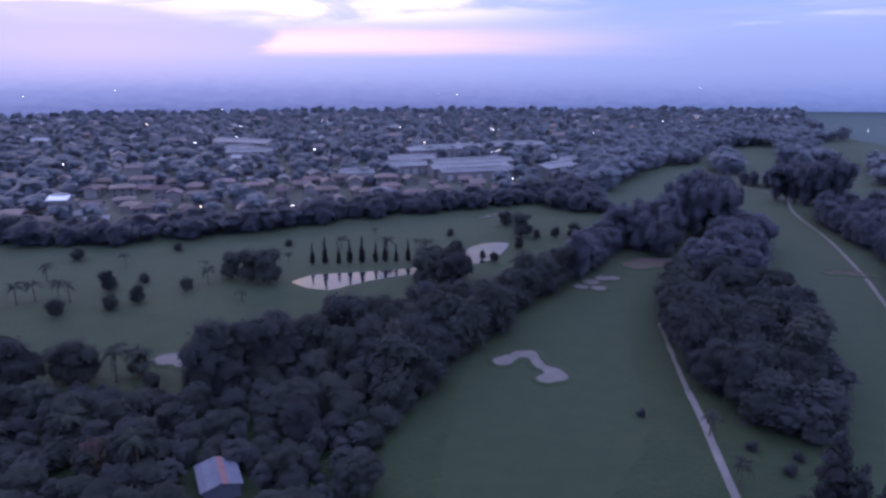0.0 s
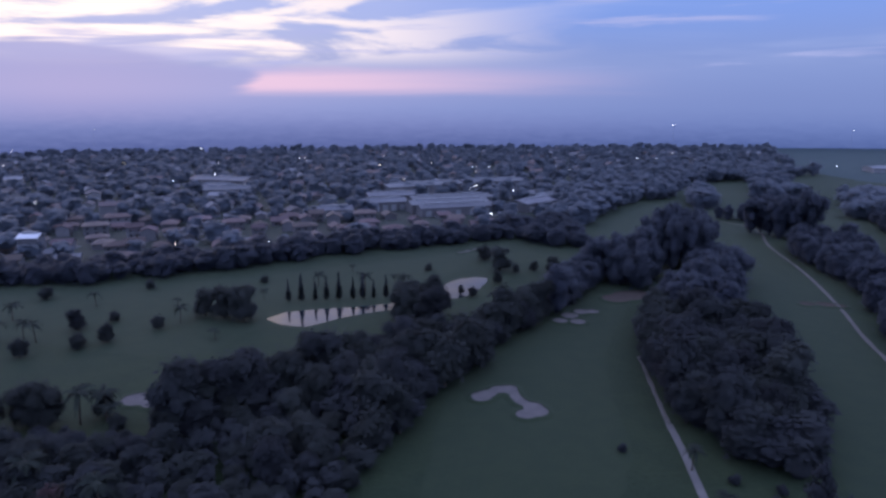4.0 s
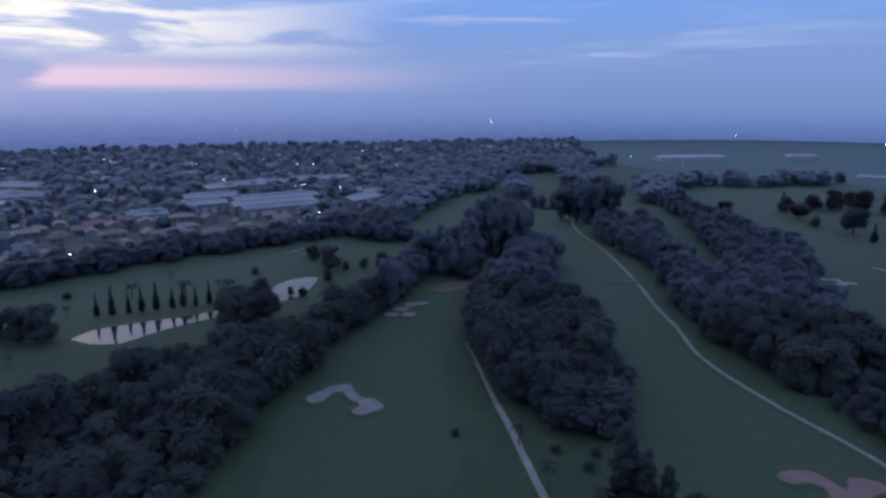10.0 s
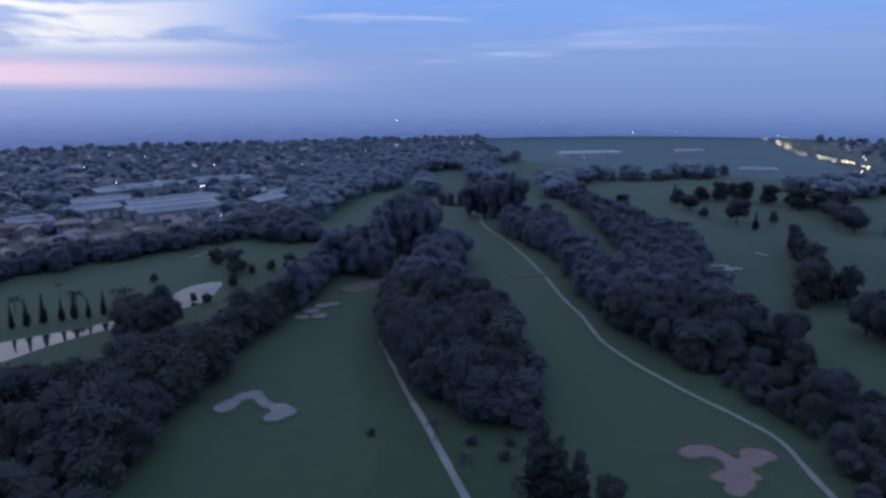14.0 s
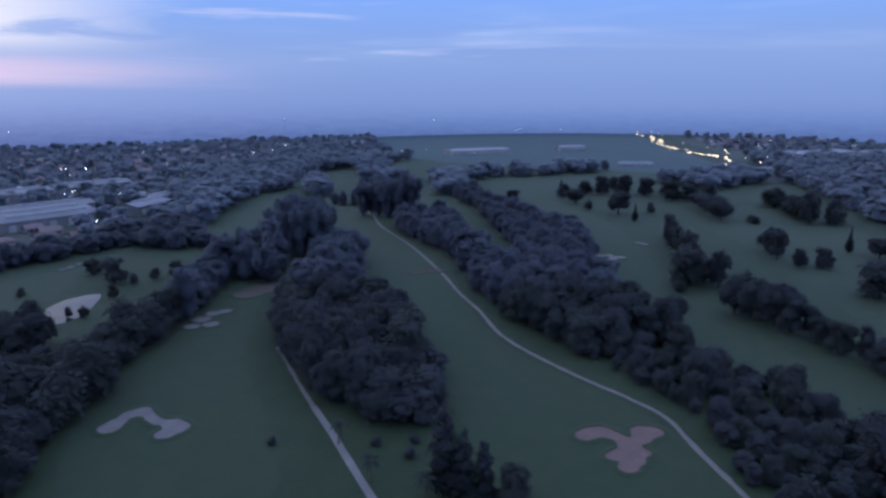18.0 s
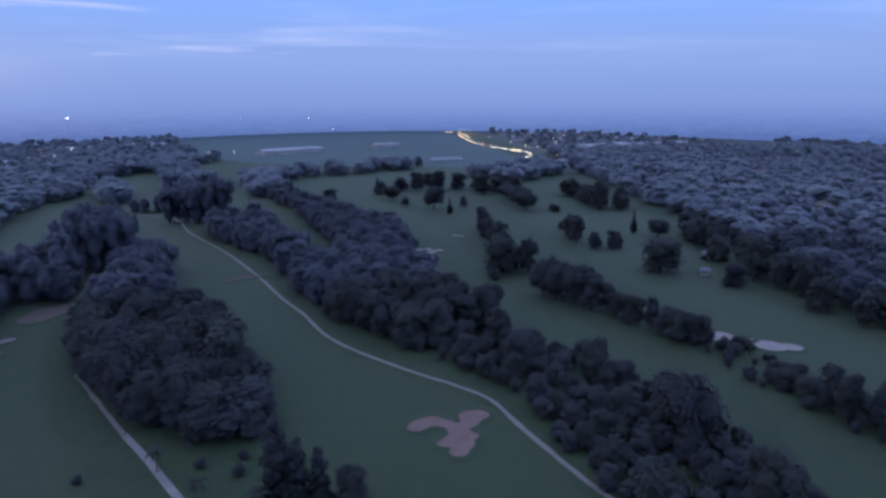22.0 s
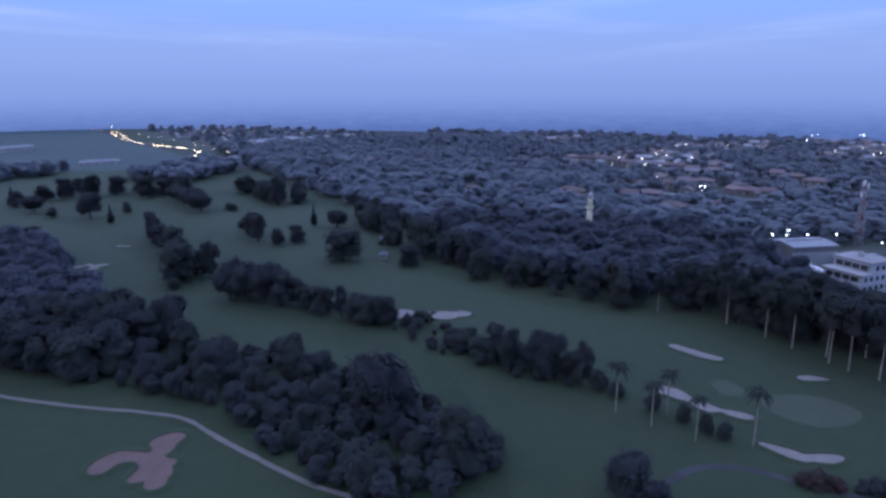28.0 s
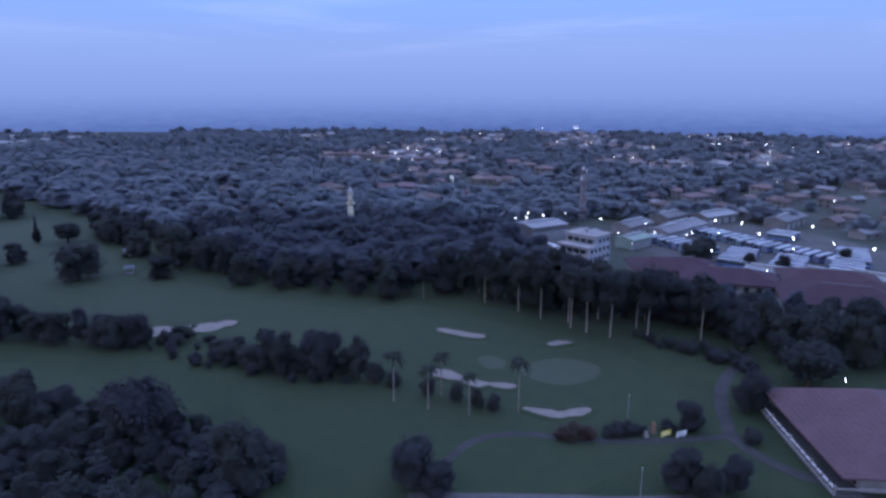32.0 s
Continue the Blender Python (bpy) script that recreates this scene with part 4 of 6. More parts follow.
for x, y in scatter([(-175, 200), (-110, 180), (-60, 176), (-50, 196), (-45, 235), (0, 250), (30, 290), (-20, 286), (-80, 262), (-170, 246)], 21.0, rng):
    plant(rng.choice(["small", "low_palm", "low_palm", "low_palm"]), x, y, rng.uniform(2.8, 6.0), rng, rng.uniform(1.0, 1.5))
wood([(79, 252), (91, 240), (103, 247), (105, 262), (95, 273), (82, 268)], 6.2, ["broad", "tall"], 14, 19)
# edge of the eastern woods
wood([(346, 112), (300, 84), (266, 58), (237, 28), (224, 4), (212, -18), (210, -40), (218, -44), (226, -16), (238, 6), (252, 26), (282, 54), (312, 74), (352, 100)], 8.0, ["broad", "tall", "broad", "pale"], 10, 15)
wood([(218, -38), (207, -49), (196, -63), (187, -77), (177, -93), (166, -108), (170, -114), (182, -96), (192, -80), (208, -62), (222, -46)], 5.2, ["pale", "tall", "broad", "tall", "broad"], 13, 18.5, [(205, -74, 6), (198, -71, 5)], 1.05)
for x, y, h in ((205, -50, 18), (187, -63, 19.5), (182, -70, 19), (177.5, -69, 20), (173, -72, 20), (183, -80, 19.5), (168, -77, 20), (172, -87, 19), (163.5, -86, 20.5), (161, -101, 20), (202, -73, 19.5), (200, -64, 18.5), (194, -58, 18)):
    plant("pale", x, y, h, rng)
wood([(160, -109), (146, -106), (138, -114), (133, -140), (150, -150), (168, -140), (186, -118), (186, -96), (174, -100)], 6.8, ["broad", "broad", "tall"], 9, 14)
for kind, x, y, h in (("umbrella", 130, -110, 12), ("broad", 137, -120, 8), ("broad", 237, -147, 12), ("broad", 241, -153, 11), ("broad", 226, -163, 7), ("broad", 219, -172, 7.5), ("broad", 226, -206, 7), ("broad", 232, -141, 10.5)):
    plant(kind, x, y, h, rng)
# small growth near the first track
for kind, x, y, h in (("low_palm", 57, 113, 5), ("low_palm", 55.5, 97, 5), ("bush", 46, 121, 1.8), ("bush", 66, 100, 2.4), ("bush", 70, 104, 2), ("low_palm", 60, 86, 5), ("bush", 63, 108, 2)):
    plant(kind, x, y, h, rng)


# ---- distant woods and undergrowth: masses of crowns ----
def pattern(seed, sprays, size, lobes, core, tall=False):
    """Vertices and triangles of one crown that reaches the ground, 1 m high, for masses of trees."""
    r = random.Random(seed)
    masses = [(0, 0, 3.6, 3.4, 3.8), (0, 0, 7.4, 3.6, 3.4)] if tall else [(0, 0, 4.6, 4.9, 5.6)]
    for i in range(lobes):
        a, e = i * 2.4 + r.uniform(-0.5, 0.5), r.uniform(0.3, 0.95)
        out = r.uniform(2.0, 4.2) if tall else 5.2 * (1.05 - e)
        masses.append((out * math.cos(a), out * math.sin(a), 3.0 + 8.0 * e if tall else 4.2 + 6.4 * e, r.uniform(1.5, 2.9) if tall else r.uniform(1.8, 3.4), r.uniform(1.3, 2.4) if tall else r.uniform(1.6, 2.8)))
    # normals leaned upward even out the shading, as haze would
    geo = crown(r, masses, sprays, size, core, 0.95, 0.25, 0.8, 0.86)
    geo.tube([(0, 0, 0), (0, 0, 5.0)], [0.35, 0.2], 4, False)
    geo.n += [(0, 0, 1)] * (len(geo.v) - len(geo.n))
    tris = [(f[0], f[i], f[i + 1]) for f in geo.f for i in range(1, len(f) - 1)]
    return np.array(geo.v) / max(v[2] for v in geo.v), np.array(tris), np.array(geo.n)


NEAR_MASS = [pattern(200 + i, 640, 0.68, 8, BALL_1) for i in range(6)]
TALL_MASS = [pattern(260 + i, 900, 0.6, 13, BALL_1, True) for i in range(4)]
MID_MASS = [pattern(220 + i, 130, 1.4, 6, BALL_1) for i in range(6)]
FAR_MASS = [pattern(240 + i, 44, 2.0, 3, BALL_1) for i in range(4)]


def far_woods(name, label, places, low, high, seed, patterns, material=HAZE_WOODS):
    r = random.Random(seed)
    blocks, tris, shades, base = [], [], [], 0
    for x, y, *tall in places:
        if math.hypot(x, y) > edge(x, y) - 12:
            continue
        v, f, n = r.choice(TALL_MASS if tall and tall[0] > 17.5 else patterns)
        h, a, w = tall[0] if tall else low + (high - low) * r.random() ** 1.3, r.uniform(0, math.tau), r.uniform(0.72, 1.15) if tall else r.uniform(1.15, 1.6)
        turn = np.array([[math.cos(a), -math.sin(a), 0], [math.sin(a), math.cos(a), 0], [0, 0, 1]])
        blocks.append((v @ turn.T) * np.array([min(h, 14.0) * w, min(h, 14.0) * w, h]) + np.array([x, y, 0]))
        tris.append(f + base)
        shades.append(n @ turn.T)
        base += len(v)
    v, f = np.concatenate(blocks), np.concatenate(tris)
    me = bpy.data.meshes.new(name)
    me.vertices.add(len(v))
    me.vertices.foreach_set("co", v.astype(np.float32).ravel())
    me.loops.add(3 * len(f))
    me.loops.foreach_set("vertex_index", f.astype(np.int32).ravel())
    me.polygons.add(len(f))
    me.polygons.foreach_set("loop_start", np.arange(0, 3 * len(f), 3, dtype=np.int32))
    me.polygons.foreach_set("use_smooth", np.ones(len(f), dtype=bool))
    me.update()
    me.normals_split_custom_set_from_vertices(np.concatenate(shades).tolist())
    me.materials.append(material)
    tagged(new(name, me), label, "woods", kind="stuff")


far_rng = random.Random(17)
# houses that stand among the eastern trees: place and kind
EAST_HOUSES = ((688, -15, 4), (676, -26, 4), (666, -38, 4), (656, -48, 4), (644, -60, 4), (632, -72, 4), (620, -84, 4), (607, -97, 4), (594, -112, 3), (584, -126, 4), (575, -138, 3), (566, -170, 2), (552, -178, 4), (518, -183, 4), (700, -4, 3),
                (447, -6, 4), (430, -43, 2), (440, -56, 4), (446, -72, 3), (396, -64, 4), (490, -50, 4), (480, -127, 1), (465, -136, 2), (512, -104, 4), (367, 33, 4), (447, 59, 2), (583, 51, 4), (609, 180, 4), (623, 132, 4), (617, 16, 2), (374, 36, 3))
CLEARINGS = [(x * 0.97, y * 0.97, 19) for x, y, _ in EAST_HOUSES]
east = [(250, 20), (300, 62), (360, 92), (420, 150), (560, 270), (760, 420), (900, 380), (760, 200), (640, 60), (520, -40), (400, -80), (300, -70), (262, -78), (238, -90), (222, -60), (228, -30)]
hedge = [(-280, 258), (-169, 264), (-120, 258), (-82, 278), (-11, 312), (64, 343), (80, 318), (92, 318), (94, 340), (100, 384), (40, 352), (-20, 336), (-90, 300), (-130, 280), (-280, 282)]
far_woods("far_belts", "dark belts of trees along the far fairways", FAR_BELT, 0, 0, 9, NEAR_MASS, HAZE_LEAF)
far_woods("town_hedge", "dark belt of trees along the town's edge", scatter(hedge, 6.2, far_rng), 6.5, 11, 2, NEAR_MASS, HAZE_LEAF)
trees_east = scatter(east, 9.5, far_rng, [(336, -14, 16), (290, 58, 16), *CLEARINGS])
far_woods("eastern_woods", "dense dark woods beyond the fairway", [p for p in trees_east if math.hypot(*p) < 330], 10, 16, 3, NEAR_MASS, HAZE_LEAF)
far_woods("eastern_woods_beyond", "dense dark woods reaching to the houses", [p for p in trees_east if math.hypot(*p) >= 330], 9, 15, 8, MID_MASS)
# low growth that fills the belts
scrub = []
for ring, gap, low, high in (([(-118, 78), (-104, 120), (-84, 133), (-54, 132), (-28, 148), (-6, 140), (-8, 112), (-14, 84), (-30, 72)], 3.6, 2.5, 5.5),
                             ([(-26, 154), (-5, 170), (28, 190), (46, 208), (62, 234), (64, 226), (46, 205), (34, 188), (20, 168), (8, 150), (1, 132), (-4, 126)], 4.0, 5.0, 9.0),
                             ([(72, 174), (67, 156), (65, 138), (65.5, 121), (69, 112), (75.5, 108.5), (85, 115), (93, 132), (95, 146), (99, 168), (108, 192), (98, 212), (82, 194)], 4.0, 6.0, 10.5),
                             ([(172, 214), (150, 176), (137, 146), (134, 118), (131, 96), (129, 80), (121, 68), (110, 54), (103, 44), (99, 34), (102, 17), (111, 12), (121, 13), (136, 28), (143, 46), (150, 62), (156, 92), (164, 118), (172, 142), (196, 180)], 4.0, 2.8, 5.5),
                             ([(150, -8), (158, -6), (166, 14), (172, 26), (192, 48), (200, 72), (214, 92), (206, 90), (186, 58), (162, 26), (154, 10)], 4.2, 1.5, 4.0),
                             ([(167, -84), (158, -87), (150, -94), (141, -98.5), (136, -100), (140, -105), (152, -101), (162, -93)], 2.1, 1.8, 3.8),
                             ([(206, -52), (192, -68), (182, -86), (170, -104), (174, -114), (190, -94), (202, -76), (216, -56)], 4.4, 2.0, 4.5)):
    scrub += [(x, y, far_rng.uniform(low, high)) for x, y in scatter(ring, gap, far_rng, [(-34.6, 99, 7), (-31, 90, 6), (-28, 82, 5)])]
far_woods("undergrowth", "low dark bushes filling the tree belts", scrub, 0, 0, 13, MID_MASS, DARK_LEAF)
hill = [(640, 60), (760, 200), (900, 300), (1000, 260), (980, 120), (860, 20), (720, -20)]
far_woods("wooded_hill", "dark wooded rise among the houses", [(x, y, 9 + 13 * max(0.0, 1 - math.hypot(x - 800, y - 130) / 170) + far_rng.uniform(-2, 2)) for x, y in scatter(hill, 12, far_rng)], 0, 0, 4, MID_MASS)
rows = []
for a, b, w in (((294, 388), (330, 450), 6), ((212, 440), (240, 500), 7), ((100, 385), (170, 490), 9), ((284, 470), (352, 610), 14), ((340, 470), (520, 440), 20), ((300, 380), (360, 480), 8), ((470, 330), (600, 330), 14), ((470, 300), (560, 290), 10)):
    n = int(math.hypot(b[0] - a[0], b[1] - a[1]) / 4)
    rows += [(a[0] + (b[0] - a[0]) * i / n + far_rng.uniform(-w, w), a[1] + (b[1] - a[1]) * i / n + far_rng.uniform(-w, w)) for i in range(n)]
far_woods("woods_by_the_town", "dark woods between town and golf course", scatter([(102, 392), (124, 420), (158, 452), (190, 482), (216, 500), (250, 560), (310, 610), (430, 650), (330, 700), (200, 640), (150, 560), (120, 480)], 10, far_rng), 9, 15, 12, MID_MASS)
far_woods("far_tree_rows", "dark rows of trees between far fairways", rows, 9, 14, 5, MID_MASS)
west = [(-800, 270), (-170, 300), (-80, 310), (0, 350), (110, 390), (150, 600), (300, 690), (460, 740), (680, 1200), (0, 1400), (-760, 1100)]
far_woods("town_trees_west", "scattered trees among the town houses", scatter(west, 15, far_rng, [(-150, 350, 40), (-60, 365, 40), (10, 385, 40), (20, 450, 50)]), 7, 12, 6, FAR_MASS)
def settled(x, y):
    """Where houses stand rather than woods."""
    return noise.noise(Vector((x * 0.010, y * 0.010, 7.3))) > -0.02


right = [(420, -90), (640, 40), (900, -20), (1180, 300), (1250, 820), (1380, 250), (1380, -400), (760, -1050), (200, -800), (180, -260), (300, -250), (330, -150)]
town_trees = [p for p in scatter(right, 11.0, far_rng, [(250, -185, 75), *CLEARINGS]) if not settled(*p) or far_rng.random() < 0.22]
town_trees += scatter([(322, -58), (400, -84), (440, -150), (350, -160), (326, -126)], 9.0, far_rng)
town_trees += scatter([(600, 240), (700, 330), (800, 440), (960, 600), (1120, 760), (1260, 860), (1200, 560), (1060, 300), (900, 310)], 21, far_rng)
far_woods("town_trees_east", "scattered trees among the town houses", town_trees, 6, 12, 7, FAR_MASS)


# ---- buildings: materials ----
PLASTER = surface("pale_plaster", [(0.27, 0.26, 0.26), (0.33, 0.32, 0.32), (0.22, 0.215, 0.21)], 0.85, 0.8, 0.2, tint=0.5, wear=(0.28, 0.26, 0.24))
TOWN_WALL = surface("weathered_town_plaster", [(0.165, 0.16, 0.165), (0.215, 0.21, 0.215), (0.13, 0.128, 0.13)], 0.9, 0.8, 0.2, tint=0.6, wear=(0.12, 0.11, 0.10))
WHITE = surface("white_paint", [(0.74, 0.74, 0.74), (0.80, 0.80, 0.80), (0.68, 0.68, 0.68)], 0.6, 1.0, 0.1, wear=(0.5, 0.49, 0.47))
CREAM = surface("cream_paint", [(0.50, 0.47, 0.34), (0.56, 0.52, 0.38), (0.44, 0.41, 0.30)], 0.7, 1.0, 0.1)
TILE = surface("clay_roof_tiles", [(0.125, 0.090, 0.090), (0.150, 0.105, 0.102), (0.10, 0.078, 0.080)], 0.75, 1.2, 0.5, tint=0.9, wear=(0.09, 0.075, 0.075))
PURPLE_TILE = surface("weathered_red_roof_tiles", [(0.115, 0.072, 0.082), (0.138, 0.086, 0.096), (0.092, 0.062, 0.072)], 0.85, 1.1, 0.5, spec=0.2, wear=(0.10, 0.07, 0.08))
TIN = surface("grey_metal_roof", [(0.155, 0.16, 0.175), (0.195, 0.20, 0.215), (0.125, 0.127, 0.14)], 0.65, 0.5, 0.2, metal=0.0, spec=0.35, tint=0.5, wear=(0.16, 0.14, 0.13))
WHITE_METAL = surface("pale_metal_roof", [(0.22, 0.23, 0.25), (0.27, 0.28, 0.30), (0.18, 0.19, 0.21)], 0.6, 0.3, 0.1, spec=0.4, wear=(0.19, 0.18, 0.18))
PALE_GREEN = surface("pale_green_paint", [(0.20, 0.27, 0.24), (0.24, 0.31, 0.27), (0.17, 0.23, 0.20)], 0.7, 0.6, 0.1)
HUT_TIN = surface("worn_blue_grey_metal", [(0.088, 0.096, 0.135), (0.115, 0.122, 0.165), (0.070, 0.076, 0.102)], 0.6, 0.8, 0.2, spec=0.3, tint=0.3, wear=(0.16, 0.11, 0.10))
GLASS = surface("dark_window_glass", [(0.03, 0.035, 0.04), (0.04, 0.045, 0.05), (0.025, 0.03, 0.035)], 0.15, 0.5, 0.0, spec=0.8)
STEEL = surface("painted_steel", [(0.30, 0.31, 0.32), (0.36, 0.37, 0.38), (0.25, 0.26, 0.27)], 0.5, 2.0, 0.1, metal=0.3)
RUST_RED = surface("red_metal_paint", [(0.17, 0.075, 0.08), (0.21, 0.09, 0.09), (0.14, 0.07, 0.07)], 0.6, 1.0, 0.2, wear=(0.16, 0.09, 0.08))
YELLOW = surface("yellow_paint", [(0.75, 0.62, 0.08), (0.80, 0.68, 0.12), (0.66, 0.55, 0.08)], 0.6, 2.0, 0.1)
ORANGE = surface("dull_brown_paint", [(0.20, 0.12, 0.08), (0.23, 0.14, 0.09), (0.16, 0.10, 0.07)], 0.8, 2.0, 0.1)
BUS_PAINT = surface("bus_paint", [(0.34, 0.37, 0.42), (0.42, 0.45, 0.49), (0.27, 0.30, 0.35)], 0.4, 1.0, 0.0, spec=0.5, tint=0.5)
BUS_FLANK = surface("bus_flank_paint", [(0.13, 0.16, 0.22), (0.17, 0.20, 0.26), (0.10, 0.12, 0.17)], 0.4, 1.0, 0.0, spec=0.4, tint=0.8)
BUS_BLUE = surface("bus_blue_stripe", [(0.10, 0.18, 0.40), (0.13, 0.22, 0.46), (0.09, 0.15, 0.34)], 0.4, 1.0, 0.0, spec=0.5, tint=0.6)
TYRE = surface("tyre_rubber", [(0.025, 0.025, 0.025), (0.035, 0.035, 0.035), (0.02, 0.02, 0.02)], 0.9, 3.0, 0.1)
CAR_PAINT = surface("car_paint", [(0.25, 0.26, 0.28), (0.35, 0.36, 0.38), (0.18, 0.18, 0.2)], 0.35, 1.0, 0.0, spec=0.5, tint=0.9)
COOL_LAMP = lamp_material("white_lamp_glass", (0.92, 0.97, 1.0), 9.0)
WARM_LAMP = lamp_material("warm_lamp_glass", (1.0, 0.82, 0.50), 9.0)
HEAD_LAMP = lamp_material("headlamp_glass", (1.0, 0.76, 0.42), 11.0)
TAIL_LAMP = lamp_material("tail_lamp_glass", (1.0, 0.30, 0.08), 9.0)
EVENING_WINDOW = lamp_material("evening_window", (1.0, 0.95, 0.85), 2.6)
LIT_ROOM = lamp_material("lit_room_window", (1.0, 0.93, 0.62), 2.2)


def gable(w, d, h, rise, over=0.5, thick=0.25):
    """A pitched roof with real thickness, ridge along x."""
    x, y = w / 2 + over, d / 2 + over
    drop = rise * over / (d / 2)
    g = Geo()
    ring = [(-y, h - drop), (0, h + rise), (y, h - drop), (y, h - drop + thick), (0, h + rise + thick * 1.3), (-y, h - drop + thick)]
    verts = [(-x, a, b) for a, b in ring] + [(x, a, b) for a, b in ring]
    g.put(verts, [(0, 1, 4, 5), (1, 2, 3, 4), (11, 10, 7, 6), (10, 9, 8, 7), (0, 6, 7, 1), (1, 7, 8, 2), (2, 8, 9, 3), (3, 9, 10, 4), (4, 10, 11, 5), (5, 11, 6, 0)])
    return g


def hip(w, d, h, rise, over=0.8, thick=0.3, ridge=None):
    """A hipped roof with a flat soffit, ridge along x."""
    x, y = w / 2 + over, d / 2 + over
    r = (w - d) / 2 if ridge is None else ridge
    r = max(r, 0.3)
    g = Geo()
    g.put([(-x, -y, h), (x, -y, h), (x, y, h), (-x, y, h), (-x, -y, h + thick), (x, -y, h + thick), (x, y, h + thick), (-x, y, h + thick), (-r, 0, h + rise), (r, 0, h + rise)],
          [(3, 2, 1, 0), (0, 1, 5, 4), (1, 2, 6, 5), (2, 3, 7, 6), (3, 0, 4, 7), (4, 5, 9, 8), (5, 6, 9), (6, 7, 8, 9), (7, 4, 8)])
    return g


def gable_wall(w, d, h, rise):
    """House walls with pointed end walls."""
    g = Geo()
    x, y = w / 2, d / 2
    g.put([(-x, -y, 0), (x, -y, 0), (x, y, 0), (-x, y, 0), (-x, -y, h), (x, -y, h), (x, y, h), (-x, y, h), (-x, 0, h + rise * 0.96), (x, 0, h + rise * 0.96)],
          [(0, 1, 5, 4), (1, 2, 6, 9, 5), (2, 3, 7, 6), (3, 0, 4, 8, 7), (4, 5, 9, 8), (7, 8, 9, 6), (3, 2, 1, 0)])
    return g


def pane(x0, x1, y, z0, z1, out=0.06):
    """A slightly proud window on a wall that faces -y or +y."""
    lo, hi = (y - out, y + 0.05) if out > 0 else (y - 0.05, y - out)
    return Geo().box(x0, lo, z0, x1, hi, z1)


def house_kind(w, d, h, rise, roof, roof_material, label, seed):
    r = random.Random(seed)
    ob = thing("house", label, "house", "town houses")
    part("wall", gable_wall(w, d, h, rise if roof == "gable" else 0.05).mesh("wall", TOWN_WALL), ob)
    part("roof", (gable(w, d, h, rise) if roof == "gable" else hip(w, d, h, rise)).mesh("roof", roof_material), ob)
    for side in (-1, 1):
        for k in range(max(2, int(w / 3.4))):
            x = -w / 2 + (k + 0.5) * w / max(2, int(w / 3.4))
            for z in (0.9,) if h < 4.5 else (0.9, 3.8):
                part("window", pane(x - 0.6, x + 0.6, side * d / 2, z, z + 1.2, 0.06 * -side).mesh("window", GLASS), ob)
    part("door", pane(-0.5 + w * 0.08, 0.5 + w * 0.08, -d / 2, 0.0, 2.1, 0.08).mesh("door", BARK), ob)
    if r.random() < 0.6:
        g = Geo().box(-w * 0.3, -d / 2 - 1.6, h * 0.78, w * 0.2, -d / 2 - 0.02, h * 0.78 + 0.12)
        part("porch_roof", g.mesh("porch_roof", roof_material), ob)
    return ob


HOUSES = [house_kind(9, 7.5, 3.3, 2.0, "gable", TILE, "small plastered house with a red-brown tiled roof", 1),
          house_kind(11, 8, 3.4, 2.3, "hip", TILE, "low plastered house with a hipped tiled roof", 2),
          house_kind(8, 7, 6.2, 1.8, "gable", TILE, "two-storey plastered house with a tiled roof", 3),
          house_kind(10, 7, 3.2, 1.4, "gable", TIN, "small house with a pale metal roof", 4),
          house_kind(12, 9, 6.0, 2.2, "hip", TILE, "two-storey house with a hipped tiled roof", 5)]
HOUSE_USED = set()


def house(i, x, y, turn, size=1.0, label=""):
    m = pose(x, y, 0, 0, 0, turn) @ Matrix.Diagonal((size, size, size * 0.84, 1))
    if i in HOUSE_USED:
        ob = again(HOUSES[i], m)
    else:
        HOUSE_USED.add(i)
        ob = HOUSES[i]
        ob.matrix_basis = m
    if label:
        ob["label"] = label
    return ob


town = random.Random(23)
near_west = [(-300, 290), (-130, 288), (-92, 306), (-16, 344), (46, 364), (62, 398), (30, 412), (-20, 410), (-120, 424), (-300, 410)]
for x, y in scatter(near_west, 14.5, town):
    house(town.choice([0, 0, 1, 1, 2, 3, 4]), x, y, 15 + town.choice([0, 90]) + town.uniform(-8, 8), town.uniform(0.85, 1.1))
near_east = [(360, 10), (440, 70), (520, 60), (520, -60), (460, -110), (400, -90), (380, -40)]
for x, y in scatter(near_east, 21.0, town, [(340, -14, 16)]):
    house(town.choice([0, 1, 2, 4, 4]), x, y, 70 + town.choice([0, 90]) + town.uniform(-10, 10), town.uniform(0.9, 1.2))
for x, y, i in EAST_HOUSES:
    house(i, x, y, 60 + town.uniform(-12, 12), town.uniform(1.05, 1.3))
far_east = [(330, -190), (420, -170), (470, -330), (380, -420), (250, -380), (215, -270), (300, -240)]
for x, y in scatter(far_east, 19.0, town):
    house(town.choice([0, 1, 2, 4, 3]), x, y, 20 + town.choice([0, 90]) + town.uniform(-10, 10), town.uniform(0.9, 1.2))


